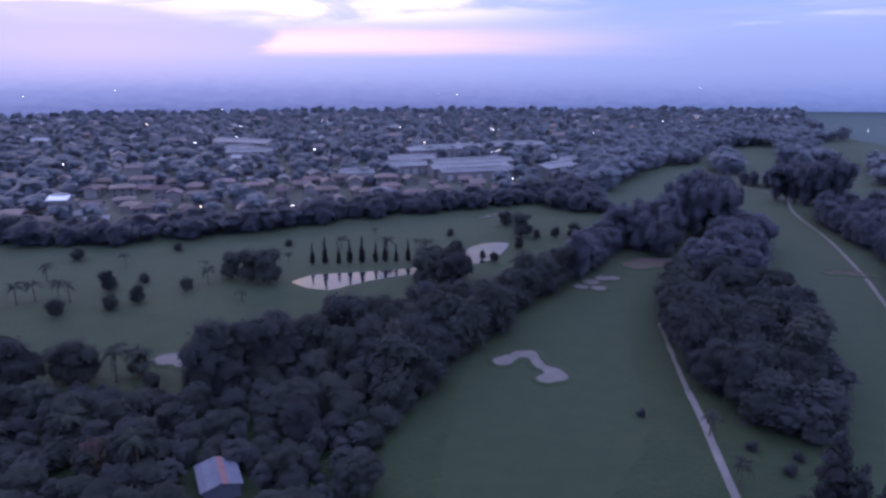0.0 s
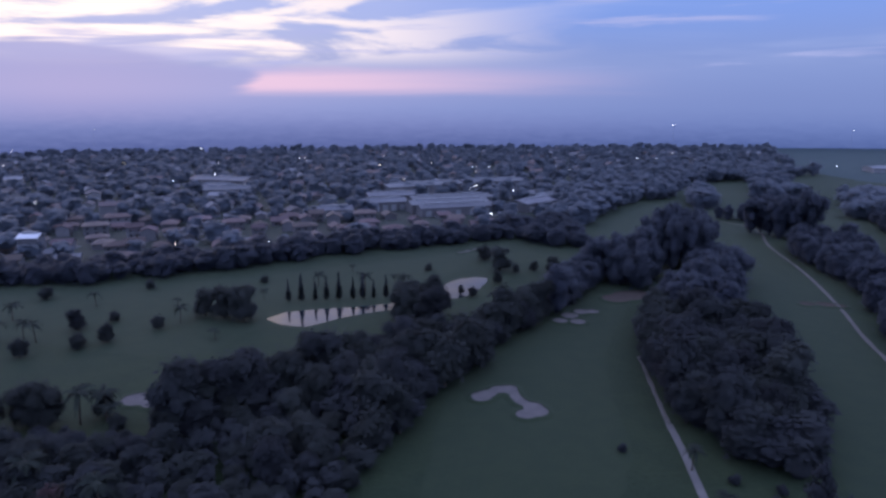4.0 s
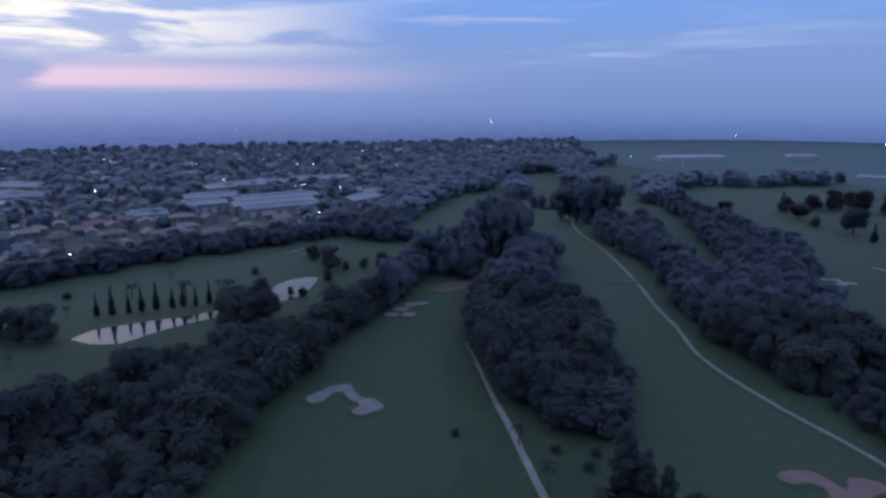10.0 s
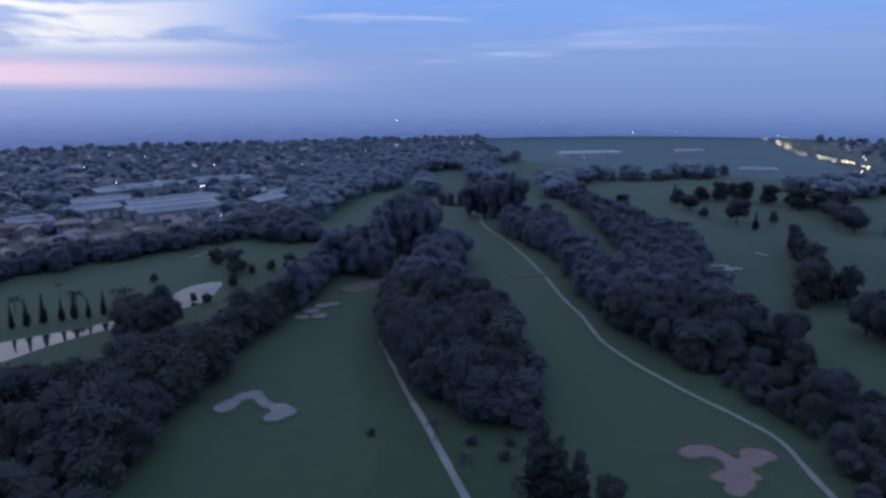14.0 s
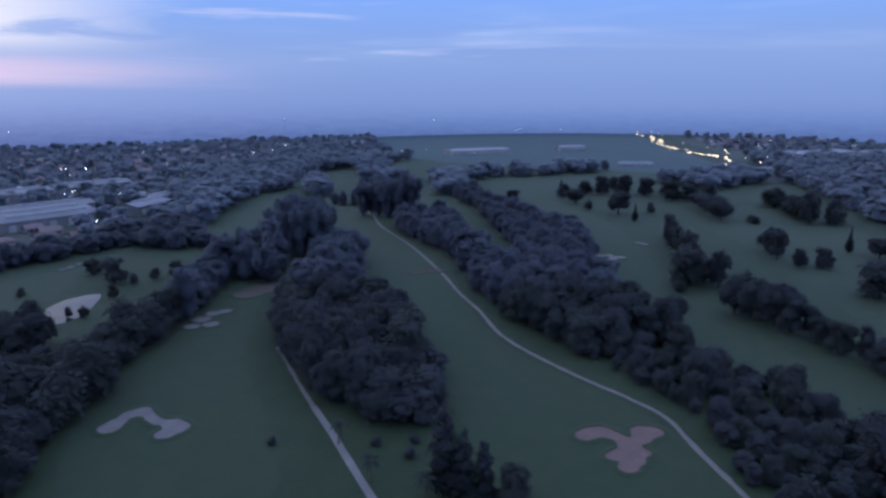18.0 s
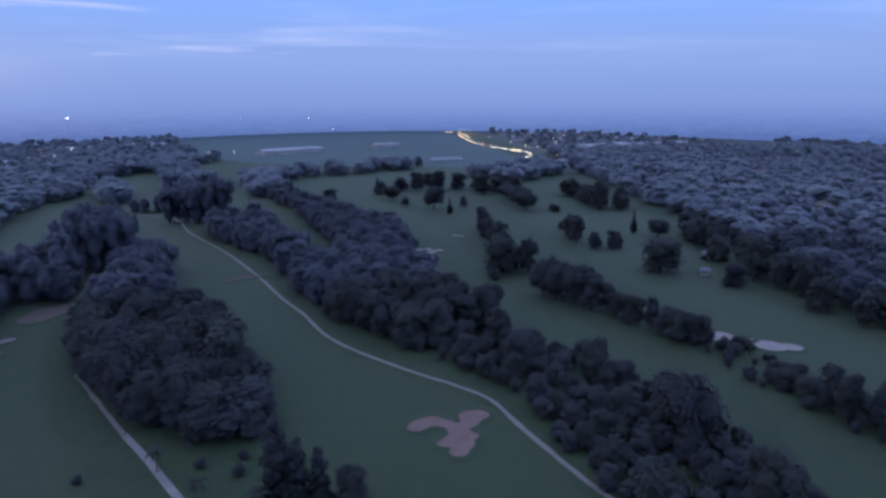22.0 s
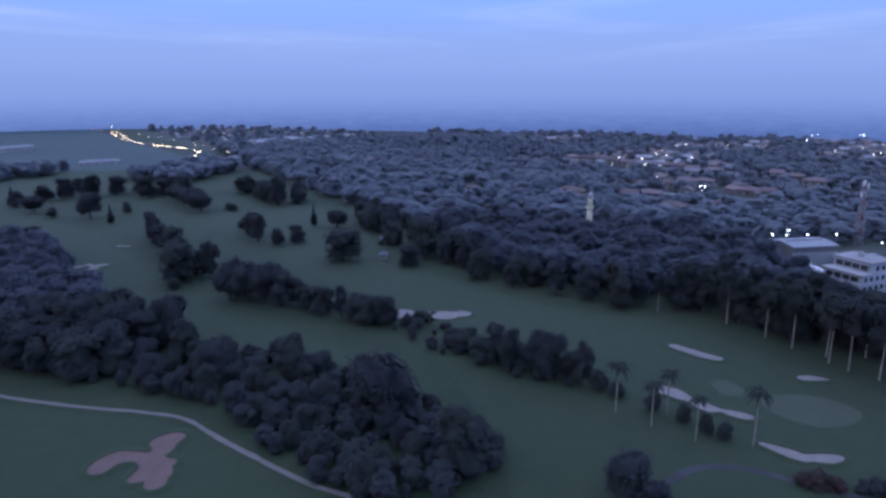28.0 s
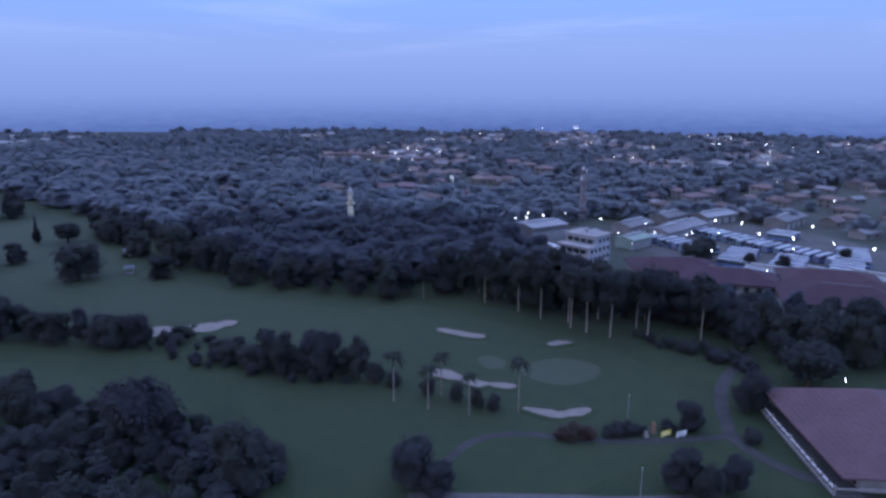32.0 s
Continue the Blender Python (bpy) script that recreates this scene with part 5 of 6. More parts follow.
def far_houses(places, seed):
    """Hundreds of small distant houses: walls in one mass, roofs in another."""
    r = random.Random(seed)
    walls, roofs, lit = Geo(), Geo(), Geo()
    for x, y in places:
        if math.hypot(x, y) > edge(x, y) - 15:
            continue
        w, d, h = r.uniform(8, 15), r.uniform(7, 10), r.choice([3.2, 3.5, 6.0])
        m = pose(x, y, 0, 0, 0, r.choice([10, 100]) + r.uniform(-20, 20))
        for big, small in ((walls, gable_wall(w, d, h, 1.8)), (roofs, gable(w, d, h, 1.9))):
            big.put([m @ Vector(v) for v in small.v], small.f)
        if r.random() < (0.15 if y > 300 else 0.5):
            # a lit window on either long side, in the upper storey
            for side in (-1, 1):
                x0, z0 = r.uniform(-0.4, 0.2) * w, h - 1.6
                small = Geo().box(x0, side * (d / 2 + 0.03) - 0.03, z0, x0 + r.uniform(0.8, 1.5), side * (d / 2 + 0.03) + 0.03, z0 + 1.1)
                lit.put([m @ Vector(v) for v in small.v], small.f)
    tagged(new("distant_walls", walls.mesh("distant_walls", FAR_WALL)), "pale walls of many distant houses", "houses", kind="stuff")
    tagged(new("distant_windows", lit.mesh("distant_windows", EVENING_WINDOW)), "lit evening windows of distant houses", "windows", kind="stuff")
    tagged(new("distant_roofs", roofs.mesh("distant_roofs", FAR_ROOF)), "reddish and grey roofs of distant houses", "houses", kind="stuff")


def island_material(name, colours, rough):
    m = bpy.data.materials.new(name)
    m.use_nodes = True
    q = Nodes(m.node_tree)
    chance = q.add("ShaderNodeNewGeometry").outputs["Random Per Island"]
    ramp = q.add("ShaderNodeValToRGB")
    ramp.color_ramp.interpolation = "CONSTANT"
    while len(ramp.color_ramp.elements) < len(colours):
        ramp.color_ramp.elements.new(0.5)
    for i, c in enumerate(colours):
        ramp.color_ramp.elements[i].position = i / len(colours)
        ramp.color_ramp.elements[i].color = (*c, 1)
    q.l.new(chance, ramp.inputs[0])
    grain = q.noise(q.add("ShaderNodeNewGeometry").outputs["Position"], 0.4, 4.0)
    q.plug(q.mix(q.math("MULTIPLY", grain, 0.4), ramp.outputs[0], (0.16, 0.15, 0.15)), q.n["Principled BSDF"].inputs["Base Color"])
    q.n["Principled BSDF"].inputs["Roughness"].default_value = rough
    return m


FAR_WALL = island_material("distant_plaster", [(0.22, 0.22, 0.225), (0.17, 0.165, 0.17), (0.33, 0.325, 0.32), (0.14, 0.135, 0.14)], 0.9)
FAR_ROOF = island_material("distant_tiles", [(0.16, 0.11, 0.105), (0.14, 0.10, 0.10), (0.19, 0.135, 0.125), (0.20, 0.20, 0.215), (0.11, 0.10, 0.105), (0.32, 0.32, 0.335)], 0.8)
spots = scatter([(-600, 430), (-150, 430), (40, 420), (100, 470), (150, 640), (360, 760), (440, 980), (0, 1030), (-400, 960), (-640, 760)], 27, town, [(20, 470, 80), (-150, 570, 30)])
spots += scatter([(540, -60), (620, 20), (720, -30), (860, -20), (1000, 100), (1040, -100), (960, -420), (720, -760), (420, -940), (220, -800), (230, -420), (380, -430), (480, -340), (430, -150)], 15, town)
spots += scatter([(600, 240), (760, 350), (900, 560), (1060, 690), (1150, 560), (1060, 300), (900, 310), (760, 230)], 30, town)
far_houses([p for p in spots if p[0] < 400 and p[1] > 300 or p[1] > 200 or settled(*p)], 29)


def shed(name, label, x, y, turn, w, d, h, rise, roof=None, category="warehouse", bays=5, wall=None):
    """A long low industrial hall: walls, ribbed pitched roof, ridge vent and loading doors."""
    ob = thing(name, label, category, "industrial halls", pose(x, y, 0, 0, 0, turn))
    part("wall", gable_wall(w, d, h, rise).mesh("wall", wall or TOWN_WALL), ob)
    part("roof", gable(w, d, h, rise, 0.6, 0.2).mesh("roof", roof or TIN), ob)
    part("ridge_vent", Geo().box(-w * 0.42, -0.7, h + rise, w * 0.42, 0.7, h + rise + 0.9, 0.3).mesh("ridge_vent", STEEL), ob)
    for k in range(bays):
        c = -w / 2 + (k + 0.5) * w / bays
        part("loading_door", pane(c - 1.8, c + 1.8, -d / 2, 0, h * 0.7, 0.1).mesh("loading_door", STEEL), ob)
        part("roof_rib", Geo().box(c - 0.15, -d / 2, h - 0.3, c + 0.15, -d / 2 + 0.1, h - 0.05).mesh("roof_rib", STEEL), ob)
    return ob


for x, y, turn, w, d, h in ((37, 460, 15, 58, 17, 6.5), (34, 440, 15, 54, 17, 6), (38, 425, 15, 50, 12, 5.5), (20, 535, 24, 66, 20, 7), (80, 560, 14, 54, 18, 7), (-10, 446, 18, 30, 14, 6), (100, 448, 40, 52, 16, 6), (112, 470, 40, 40, 14, 6),
                            (-5, 480, 12, 34, 14, 6), (-130, 515, 8, 34, 16, 7), (-148, 575, -20, 52, 22, 8), (-150, 545, -15, 40, 14, 6), (-40, 420, 15, 22, 12, 5)):
    shed("warehouse", "long low warehouse with a pale metal roof", x, y, turn, w, d, h, 1.8)
for x, y, turn, w, d, h, label in ((780, 355, -12, 88, 34, 11, "large white hall beyond the highway"), (552, 677, -11, 84, 26, 5, "long pale flat shed beside the airfield"), (577, 443, -45, 34, 6, 3, "low white shed on the open plain"),
                                   (690, 640, -14, 40, 14, 5, "low pale shed on the open plain"), (862, 330, -12, 46, 24, 9, "white hall beyond the highway"), (460, 880, 5, 70, 24, 7, "pale long hall in the hazy town"), (640, 330, -20, 30, 8, 3, "low white shed beside the far fairway")):
    shed("hall", label, x, y, turn, w, d, h, 1.2, WHITE_METAL, "hall", wall=PLASTER)


# ---- the hut among the near trees ----
def hut():
    ob = thing("hut", "small hut with a worn metal roof striped red", "hut", m=pose(-34.6, 99.4, 0, 0, 0, -66))
    # the wall takes the dark roof metal to stand in for its shadow
    part("wall", gable_wall(8.0, 6.0, 2.6, 0.9).mesh("wall", HUT_TIN), ob)
    # long metal sheets laid along the ridge: three on each slope, lapped
    for side in (-1, 1):
        for k in range(3):
            y0, y1 = side * 1.15 * k, side * (1.15 * k + 1.2)
            z0, z1 = 3.62 - 0.32 * k, 3.62 - 0.32 * (k + 1) - 0.02
            g = Geo().put([(-4.4, y0, z0), (4.4, y0, z0), (4.4, y1, z1), (-4.4, y1, z1), (-4.4, y0, z0 - 0.05), (4.4, y0, z0 - 0.05), (4.4, y1, z1 - 0.05), (-4.4, y1, z1 - 0.05)],
                          [(0, 1, 2, 3), (7, 6, 5, 4), (0, 4, 5, 1), (1, 5, 6, 2), (2, 6, 7, 3), (3, 7, 4, 0)])
            red = side > 0 and k == 0
            part("roof_sheet", g.mesh("roof_sheet", RUST_RED if red else HUT_TIN), ob, "rust-red metal roof sheet" if red else "")
    part("ridge_cap", Geo().box(-4.4, -0.16, 3.58, 4.4, 0.16, 3.7).mesh("ridge_cap", HUT_TIN), ob)
    part("door", pane(-0.5, 0.5, -3.0, 0, 2.1, 0.08).mesh("door", BARK), ob)
    part("window", pane(1.4, 2.6, -3.0, 0.9, 2.0, 0.06).mesh("window", GLASS), ob)


hut()


# ---- the white office block ----
OFFICE_WALL = surface("blue_white_wall_paint", [(0.34, 0.36, 0.40), (0.39, 0.41, 0.45), (0.30, 0.32, 0.35)], 0.75, 0.8, 0.15, wear=(0.34, 0.34, 0.35))


def office():
    """Three storeys with a set-back fourth, window bands and a porch. Its local x runs along the long front."""
    m = pose(232.6, -98.0, 0, 0, 0, -56)
    ob = thing("office_building", "white four-storey office block with dark windows", "building", m=m)
    part("wall", Geo().box(0, 0, 0, 15, 14, 9.6, 0.1).mesh("wall", OFFICE_WALL), ob)
    part("upper_wall", Geo().box(4.5, 0.3, 9.6, 15, 13.7, 13.2, 0.1).mesh("upper_wall", OFFICE_WALL), ob)
    part("roof_slab", Geo().box(4.0, -0.3, 13.2, 15.5, 14.2, 13.6).mesh("roof_slab", PLASTER), ob)
    part("terrace_slab", Geo().box(-0.8, -0.5, 9.6, 4.4, 14.6, 9.95).mesh("terrace_slab", PLASTER), ob)
    for z in (3.1, 6.3):
        part("ledge", Geo().box(-1.4, -0.25, z, 15.2, 14.2, z + 0.3).mesh("ledge", PLASTER), ob)
    for row, z in enumerate((1.0, 4.1, 7.3, 10.6)):
        for k in range(5):
            x = 1.2 + 2.9 * k
            if row < 3 or x > 5:
                w = part("window", Geo().box(x, -0.07 if row < 3 else 0.24, z, x + 1.5, 0.05 if row < 3 else 0.35, z + 1.5).mesh("window", GLASS), ob)
                part("sill", Geo().box(x - 0.1, -0.16 if row < 3 else 0.15, z - 0.12, x + 1.6, 0.0 if row < 3 else 0.3, z).mesh("sill", PLASTER), w)
        if row:
            # dark glass strips stand in for the shade of long galleries, with a thin eave over them
            x = -0.07 if row < 3 else 4.43
            part("gallery_window", Geo().box(x, 0.9, z - 0.2, x + 0.12, 13.1, z + 1.6).mesh("gallery_window", GLASS), ob, "long dark strip standing in for a gallery's shade")
            part("eave", Geo().box(x - 1.1, 0.2, z + 1.75, x + 0.05, 13.8, z + 1.9).mesh("eave", TIN), ob)
            for k in range(5):
                y = 1.0 + 2.95 * k
                part("pier", Geo().box(x - 0.12, y, z - 0.2, x + 0.1, y + 0.35, z + 1.6).mesh("pier", OFFICE_WALL), ob)
            continue
        for k in range(4):
            y = 1.0 + 3.3 * k
            lit = row == 0 and k in (1, 2)
            x = -0.07 if row < 3 else 4.43
            part("window", Geo().box(x, y, z, x + 0.12, y + 2.2, z + 1.5).mesh("window", LIT_ROOM if lit else GLASS), ob, "brightly lit window" if lit else "")
    for y in (0.6, 4.8, 9.2, 13.4):
        part("column", Geo().tube([(-1.2, y, 0), (-1.2, y, 3.1)], [0.2, 0.2], 8).mesh("column", WHITE), ob)
    part("water_tank", Geo().tube([(10, 8, 13.6), (10, 8, 15.0), (10, 8, 15.3)], [0.9, 0.9, 0.4], 12).mesh("water_tank", STEEL), ob)


office()
shed("tall_shed", "tall narrow building under a pale curved metal roof", -169.5, 313, 5, 8.5, 9, 9.5, 1.4, WHITE, "shed", 3)
shed("office_annex", "flat pale annex with a long grey roof", 291, -99, -70, 20, 15, 8.0, 0.9, WHITE_METAL, "building", 6)
shed("shed", "open shed with a bright white metal roof", 258, -88, -35, 14, 13, 3.8, 1.8, WHITE, "shed", 3)
shed("shed", "small lit shed with a pale roof", 272, -76, 30, 10, 8, 4.0, 0.9, WHITE_METAL, "shed", 3)
shed("shed", "low workshop with a grey metal roof", 277, -116, -66, 16, 10, 5.0, 1.0, TIN, "shed", 4)
shed("shed", "shed with pale green walls and roof", 271, -136, -62, 14, 9, 4.4, 1.0, PALE_GREEN, "shed", 4, PALE_GREEN)
for x, y, turn, w, d in ((284, -160, -62, 16, 11), (294, -175, -62, 20, 13), (300, -150, -60, 20, 11), (316, -205, -70, 24, 11), (300, -236, -60, 26, 11), (318, -180, -64, 18, 11)):
    shed("shed", "low workshop with a grey metal roof", x, y, turn, w, d, 4.5, 1.4, WHITE_METAL if y == -205 else TIN, "shed", 4)
for x, y, turn, w in ((214, -160, 40, 12), (206, -178, 30, 14), (198, -192, 36, 16), (190, -200, 30, 18)):
    shed("shed", "long low shed with a pale metal roof", x, y, turn, w, 7, 3.4, 1.0, WHITE_METAL, "shed", 3)


HALL_TILE = surface("dark_red_roof_tiles", [(0.066, 0.040, 0.050), (0.080, 0.048, 0.058), (0.054, 0.036, 0.046)], 0.85, 1.5, 0.5, spec=0.15, tint=0.4, wear=(0.05, 0.038, 0.045))


def red_hall(x, y, turn, w, d, h, rise, label):
    ob = thing("pavilion", label, "building", "red roofed halls", pose(x, y, 0, 0, 0, turn))
    part("wall", Geo().box(-w / 2, -d / 2, 0, w / 2, d / 2, h, 0.1).mesh("wall", PLASTER), ob)
    part("roof", hip(w, d, h, rise, 1.4).mesh("roof", HALL_TILE), ob)
    for k in range(int(w / 4)):
        c = -w / 2 + 2 + k * 4
        for side in (-1, 1):
            part("window", pane(c - 0.9, c + 0.9, side * d / 2, 0.8, h - 0.8, -0.08 * side).mesh("window", GLASS), ob)
    part("ridge_cap", Geo().box(-(w - d) / 2 - 0.2, -0.2, h + rise - 0.08, (w - d) / 2 + 0.2, 0.2, h + rise + 0.14).mesh("ridge_cap", TIN), ob)


red_hall(222, -127, 75, 30, 16, 4.5, 3.4, "long hall with a dark red hipped roof")
red_hall(204, -138, 62, 30, 17, 4.5, 3.6, "broad hall with a dark red hipped roof")
red_hall(176, -160, 60, 36, 22, 4.5, 4.2, "large hall with a weathered red hipped roof")
red_hall(196, -172, 62, 30, 16, 4.5, 3.2, "hall with a dull red hipped roof")


# ---- clubhouse ----
def clubhouse():
    """A broad hall under a great hipped roof, with a white balustrade along its terrace. Local x runs along the terrace."""
    m = Matrix(((0.966, 0.258, 0, 106), (-0.258, 0.966, 0, -88.5), (0, 0, 1, 0), (0, 0, 0, 1)))
    ob = thing("clubhouse", "wide clubhouse under a weathered purple-red hipped roof", "building", m=m)
    part("wall", Geo().box(-15, -27, 0, 15, -3, 3.9, 0.1).mesh("wall", PLASTER), ob)
    roof = hip(32, 27, 3.9, 6.9, 1.6, 0.35, 4.5)
    body = part("roof", mesh("roof", [(x, y - 13.8, z) for x, y, z in roof.v], roof.f, PURPLE_TILE), ob)
    # courses of tiles on the slope that faces the course and on both ends
    for k in range(1, 16):
        t = k / 16
        x, y, z = 17.6 - (17.6 - 4.5) * t, -13.8 + 15.1 * (1 - t), 4.25 + 6.55 * t
        part("tile_course", Geo().box(-x, y - 0.1, z - 0.08, x, y + 0.1, z + 0.035).mesh("tile_course", PURPLE_TILE), body)
    part("terrace", Geo().box(-17, -3, 0, 17, 2.2, 0.5, 0.1).mesh("terrace", YARD), ob)
    part("base_rail", Geo().box(-17.2, 1.95, 0.5, 17.2, 2.25, 0.85, 0.03).mesh("base_rail", PLASTER), ob)
    part("top_rail", Geo().box(-17.2, 2.06, 1.55, 17.2, 2.16, 1.63).mesh("top_rail", STEEL), ob)
    for k in range(17):
        x = -17 + 34 * k / 16
        wide = 0.2 if k % 4 == 0 else 0.1
        part("post", Geo().box(x - wide, 2.1 - wide, 0.5, x + wide, 2.1 + wide, 2.5 if k % 4 == 0 else 1.8, 0.03).mesh("post", PLASTER), ob)
        if k < 16:
            part("balustrade_panel", Geo().box(x + 0.28, 2.02, 1.7, x + 1.84, 2.2, 2.02, 0.03).mesh("balustrade_panel", WHITE), ob)
    for x in (-17.2, 17.0):
        part("end_rail", Geo().box(x, -12, 1.7, x + 0.2, 1.8, 2.0, 0.03).mesh("end_rail", PLASTER), ob)
    for k in range(7):
        x = -13 + 4.3 * k
        part("window", pane(x - 1.2, x + 1.2, -3, 0.8, 3.2, -0.08).mesh("window", GLASS), ob)


clubhouse()


# ---- towers ----
def minaret():
    ob = thing("minaret", "slender cream minaret rising from dark trees", "tower", m=pose(340, -14, 0))
    part("shaft", Geo().tube([(0, 0, 0), (0, 0, 11.0)], [1.7, 1.4], 12).mesh("shaft", CREAM, True), ob)
    part("gallery", Geo().tube([(0, 0, 11.0), (0, 0, 11.5), (0, 0, 12.2)], [1.5, 2.3, 2.3], 12).mesh("gallery", CREAM), ob)
    part("lantern", Geo().tube([(0, 0, 12.2), (0, 0, 16.5)], [1.25, 1.15], 12).mesh("lantern", CREAM, True), ob)
    part("gallery", Geo().tube([(0, 0, 16.5), (0, 0, 16.8), (0, 0, 17.1)], [1.2, 1.7, 1.7], 12).mesh("gallery", CREAM), ob)
    part("dome", Geo().tube([(0, 0, 17.1), (0, 0, 18.0), (0, 0, 19.0), (0, 0, 20.4)], [1.2, 1.35, 0.8, 0.05], 12).mesh("dome", STEEL, True), ob)


minaret()


def mast():
    ob = thing("lattice_mast", "red and white lattice radio mast", "tower", m=pose(330, -136, 0))
    h = 28.5
    for i in range(4):
        a = math.tau * (i + 0.5) / 4
        part("leg", Geo().tube([(2.4 * math.cos(a), 2.4 * math.sin(a), 0), (0.8 * math.cos(a), 0.8 * math.sin(a), h)], [0.13, 0.09], 5).mesh("leg", STEEL), ob)
    for k in range(8):
        z0, z1 = h * k / 8, h * (k + 1) / 8
        r0, r1 = 2.4 - 1.6 * k / 8, 2.4 - 1.6 * (k + 1) / 8
        paint, label = (RUST_RED, "red painted brace") if k % 2 else (PLASTER, "dull white painted brace")
        for i in range(4):
            a, b = math.tau * (i + 0.5) / 4, math.tau * (i + 1.5) / 4
            for p, q in (((r0, a, z0), (r1, b, z1)), ((r1, a, z1), (r1, b, z1)), ((r0, b, z0), (r1, a, z1))):
                ends = [(r * math.cos(t), r * math.sin(t), z) for r, t, z in (p, q)]
                part("brace", Geo().tube(ends, [0.09, 0.09], 4).mesh("brace", paint), ob, label)
    for a, z in ((0.4, 27), (2.5, 27.5), (4.6, 26), (1.2, 22)):
        part("antenna", Geo().box(1.1 * math.cos(a) - 0.3, 1.1 * math.sin(a) - 0.3, z, 1.1 * math.cos(a) + 0.3, 1.1 * math.sin(a) + 0.3, z + 2.2).mesh("antenna", WHITE), ob)


mast()


# ---- bus park ----
cover("bus_park", [(290, -140), (308, -214), (262, -240), (214, -232), (202, -200), (222, -156), (256, -138)], 0.06, YARD, "grey tarmac yard full of parked buses", 0.5, "yard")


def bus_kind():
    ob = thing("bus", "dark blue coach with a white roof, parked in a row", "bus", "parked buses")
    g = Geo()
    ring = [(-1.25, 0.35), (1.25, 0.35), (1.25, 2.7), (1.05, 3.2), (-1.05, 3.2), (-1.25, 2.7)]
    verts = [(-6 + (0.12 if z > 2 else 0), y, z) for y, z in ring] + [(6 - (0.35 if z > 2 else 0), y, z) for y, z in ring]
    g.put(verts, [(5, 4, 3, 2, 1, 0), (6, 7, 8, 9, 10, 11)] + [(i, (i + 1) % 6, 6 + (i + 1) % 6, 6 + i) for i in range(6)])
    part("body", g.mesh("body", BUS_FLANK), ob, "dark blue-grey bus body")
    part("roof", Geo().prism([(-5.8, -1.02), (5.5, -1.02), (5.5, 1.02), (-5.8, 1.02)], 3.19, 3.27).mesh("roof", BUS_PAINT), ob, "white bus roof")
    for s in (-1, 1):
        y = s * 1.27
        part("window_band", Geo().box(-5.6, min(y, y - s * 0.05), 1.75, 5.2, max(y, y - s * 0.05), 2.65).mesh("window_band", GLASS), ob)
        part("stripe", Geo().box(-5.9, min(y, y - s * 0.04), 0.75, 5.9, max(y, y - s * 0.04), 1.35).mesh("stripe", BUS_BLUE), ob, "blue side stripe")
        for x in (-3.4, 3.8):
            part("wheel", Geo().tube([(x, s * 1.0, 0.5), (x, s * 1.29, 0.5)], [0.5, 0.5], 12).mesh("wheel", TYRE), ob)
    part("windscreen", Geo().box(5.72, -1.05, 1.45, 5.9, 1.05, 2.75).mesh("windscreen", GLASS), ob)
    part("air_unit", Geo().box(-2.5, -0.7, 3.27, 0.3, 0.7, 3.48, 0.2).mesh("air_unit", BUS_PAINT), ob)
    return ob


COACH = bus_kind()
first = True
for cx, cy, n, turn, step in ((265, -155, 8, -72, 4.5), (270, -186, 10, -72, 4.4), (245, -194, 10, -66, 4.3), (238, -166, 6, 44, 4.6), (224, -178, 6, 42, 4.6), (230, -213, 6, 50, 4.4), (272, -213, 3, 36, 5.0), (214, -196, 4, 46, 4.8)):
    for k in range(n):
        a = radians(turn + 90)
        off = (k - (n - 1) / 2) * step
        m = pose(cx + off * math.cos(a) + town.uniform(-0.4, 0.4), cy + off * math.sin(a) + town.uniform(-0.4, 0.4), 0.06, 0, 0, turn + town.uniform(-2, 2) + (180 if town.random() < 0.3 else 0))
        if first:
            COACH.matrix_basis, first = m, False
        else:
            copy_thing(COACH, m)


# ---- highway with evening traffic ----
tagged(ribbon("highway", [(560, 262), (600, 318), (651, 372), (735, 444), (789, 521), (885, 627), (1016, 746), (1114, 854), (1180, 920)], 18, 0.12, ASPHALT, 9), "dark straight highway full of evening traffic", "road", kind="structure")


def car_kind(lamp, tail):
    ob = thing("car", "car with bright lamps on the highway", "car", "highway traffic")
    g = Geo()
    side = [(-2.2, 0.35), (2.2, 0.35), (2.2, 0.8), (1.2, 0.95), (0.5, 1.45), (-1.3, 1.45), (-2.0, 0.95), (-2.2, 0.85)]
    n = len(side)
    g.put([(x, -0.85, z) for x, z in side] + [(x, 0.85, z) for x, z in side], [tuple(range(n)), tuple(range(2 * n - 1, n - 1, -1))] + [(i, n + i, n + (i + 1) % n, (i + 1) % n) for i in range(n)])
    part("body", g.mesh("body", CAR_PAINT), ob)
    part("windscreen", Geo().put([(1.22, -0.7, 1.0), (1.22, 0.7, 1.0), (0.56, 0.65, 1.47), (0.56, -0.65, 1.47)], [(0, 1, 2, 3)]).mesh("windscreen", GLASS), ob)
    for s in (-1, 1):
        part("headlamp", Geo().tube([(2.15, s * 0.6, 0.75), (2.3, s * 0.6, 0.75), (2.36, s * 0.6, 0.75)], [0.27, 0.27, 0.12], 8).mesh("headlamp", lamp), ob)
        part("tail_lamp", Geo().box(-2.26, s * 0.6 - 0.2, 0.7, -2.15, s * 0.6 + 0.2, 0.9).mesh("tail_lamp", tail), ob)
        for x in (-1.4, 1.4):
            part("wheel", Geo().tube([(x, s * 0.7, 0.32), (x, s * 0.9, 0.32)], [0.32, 0.32], 10).mesh("wheel", TYRE), ob)
    return ob


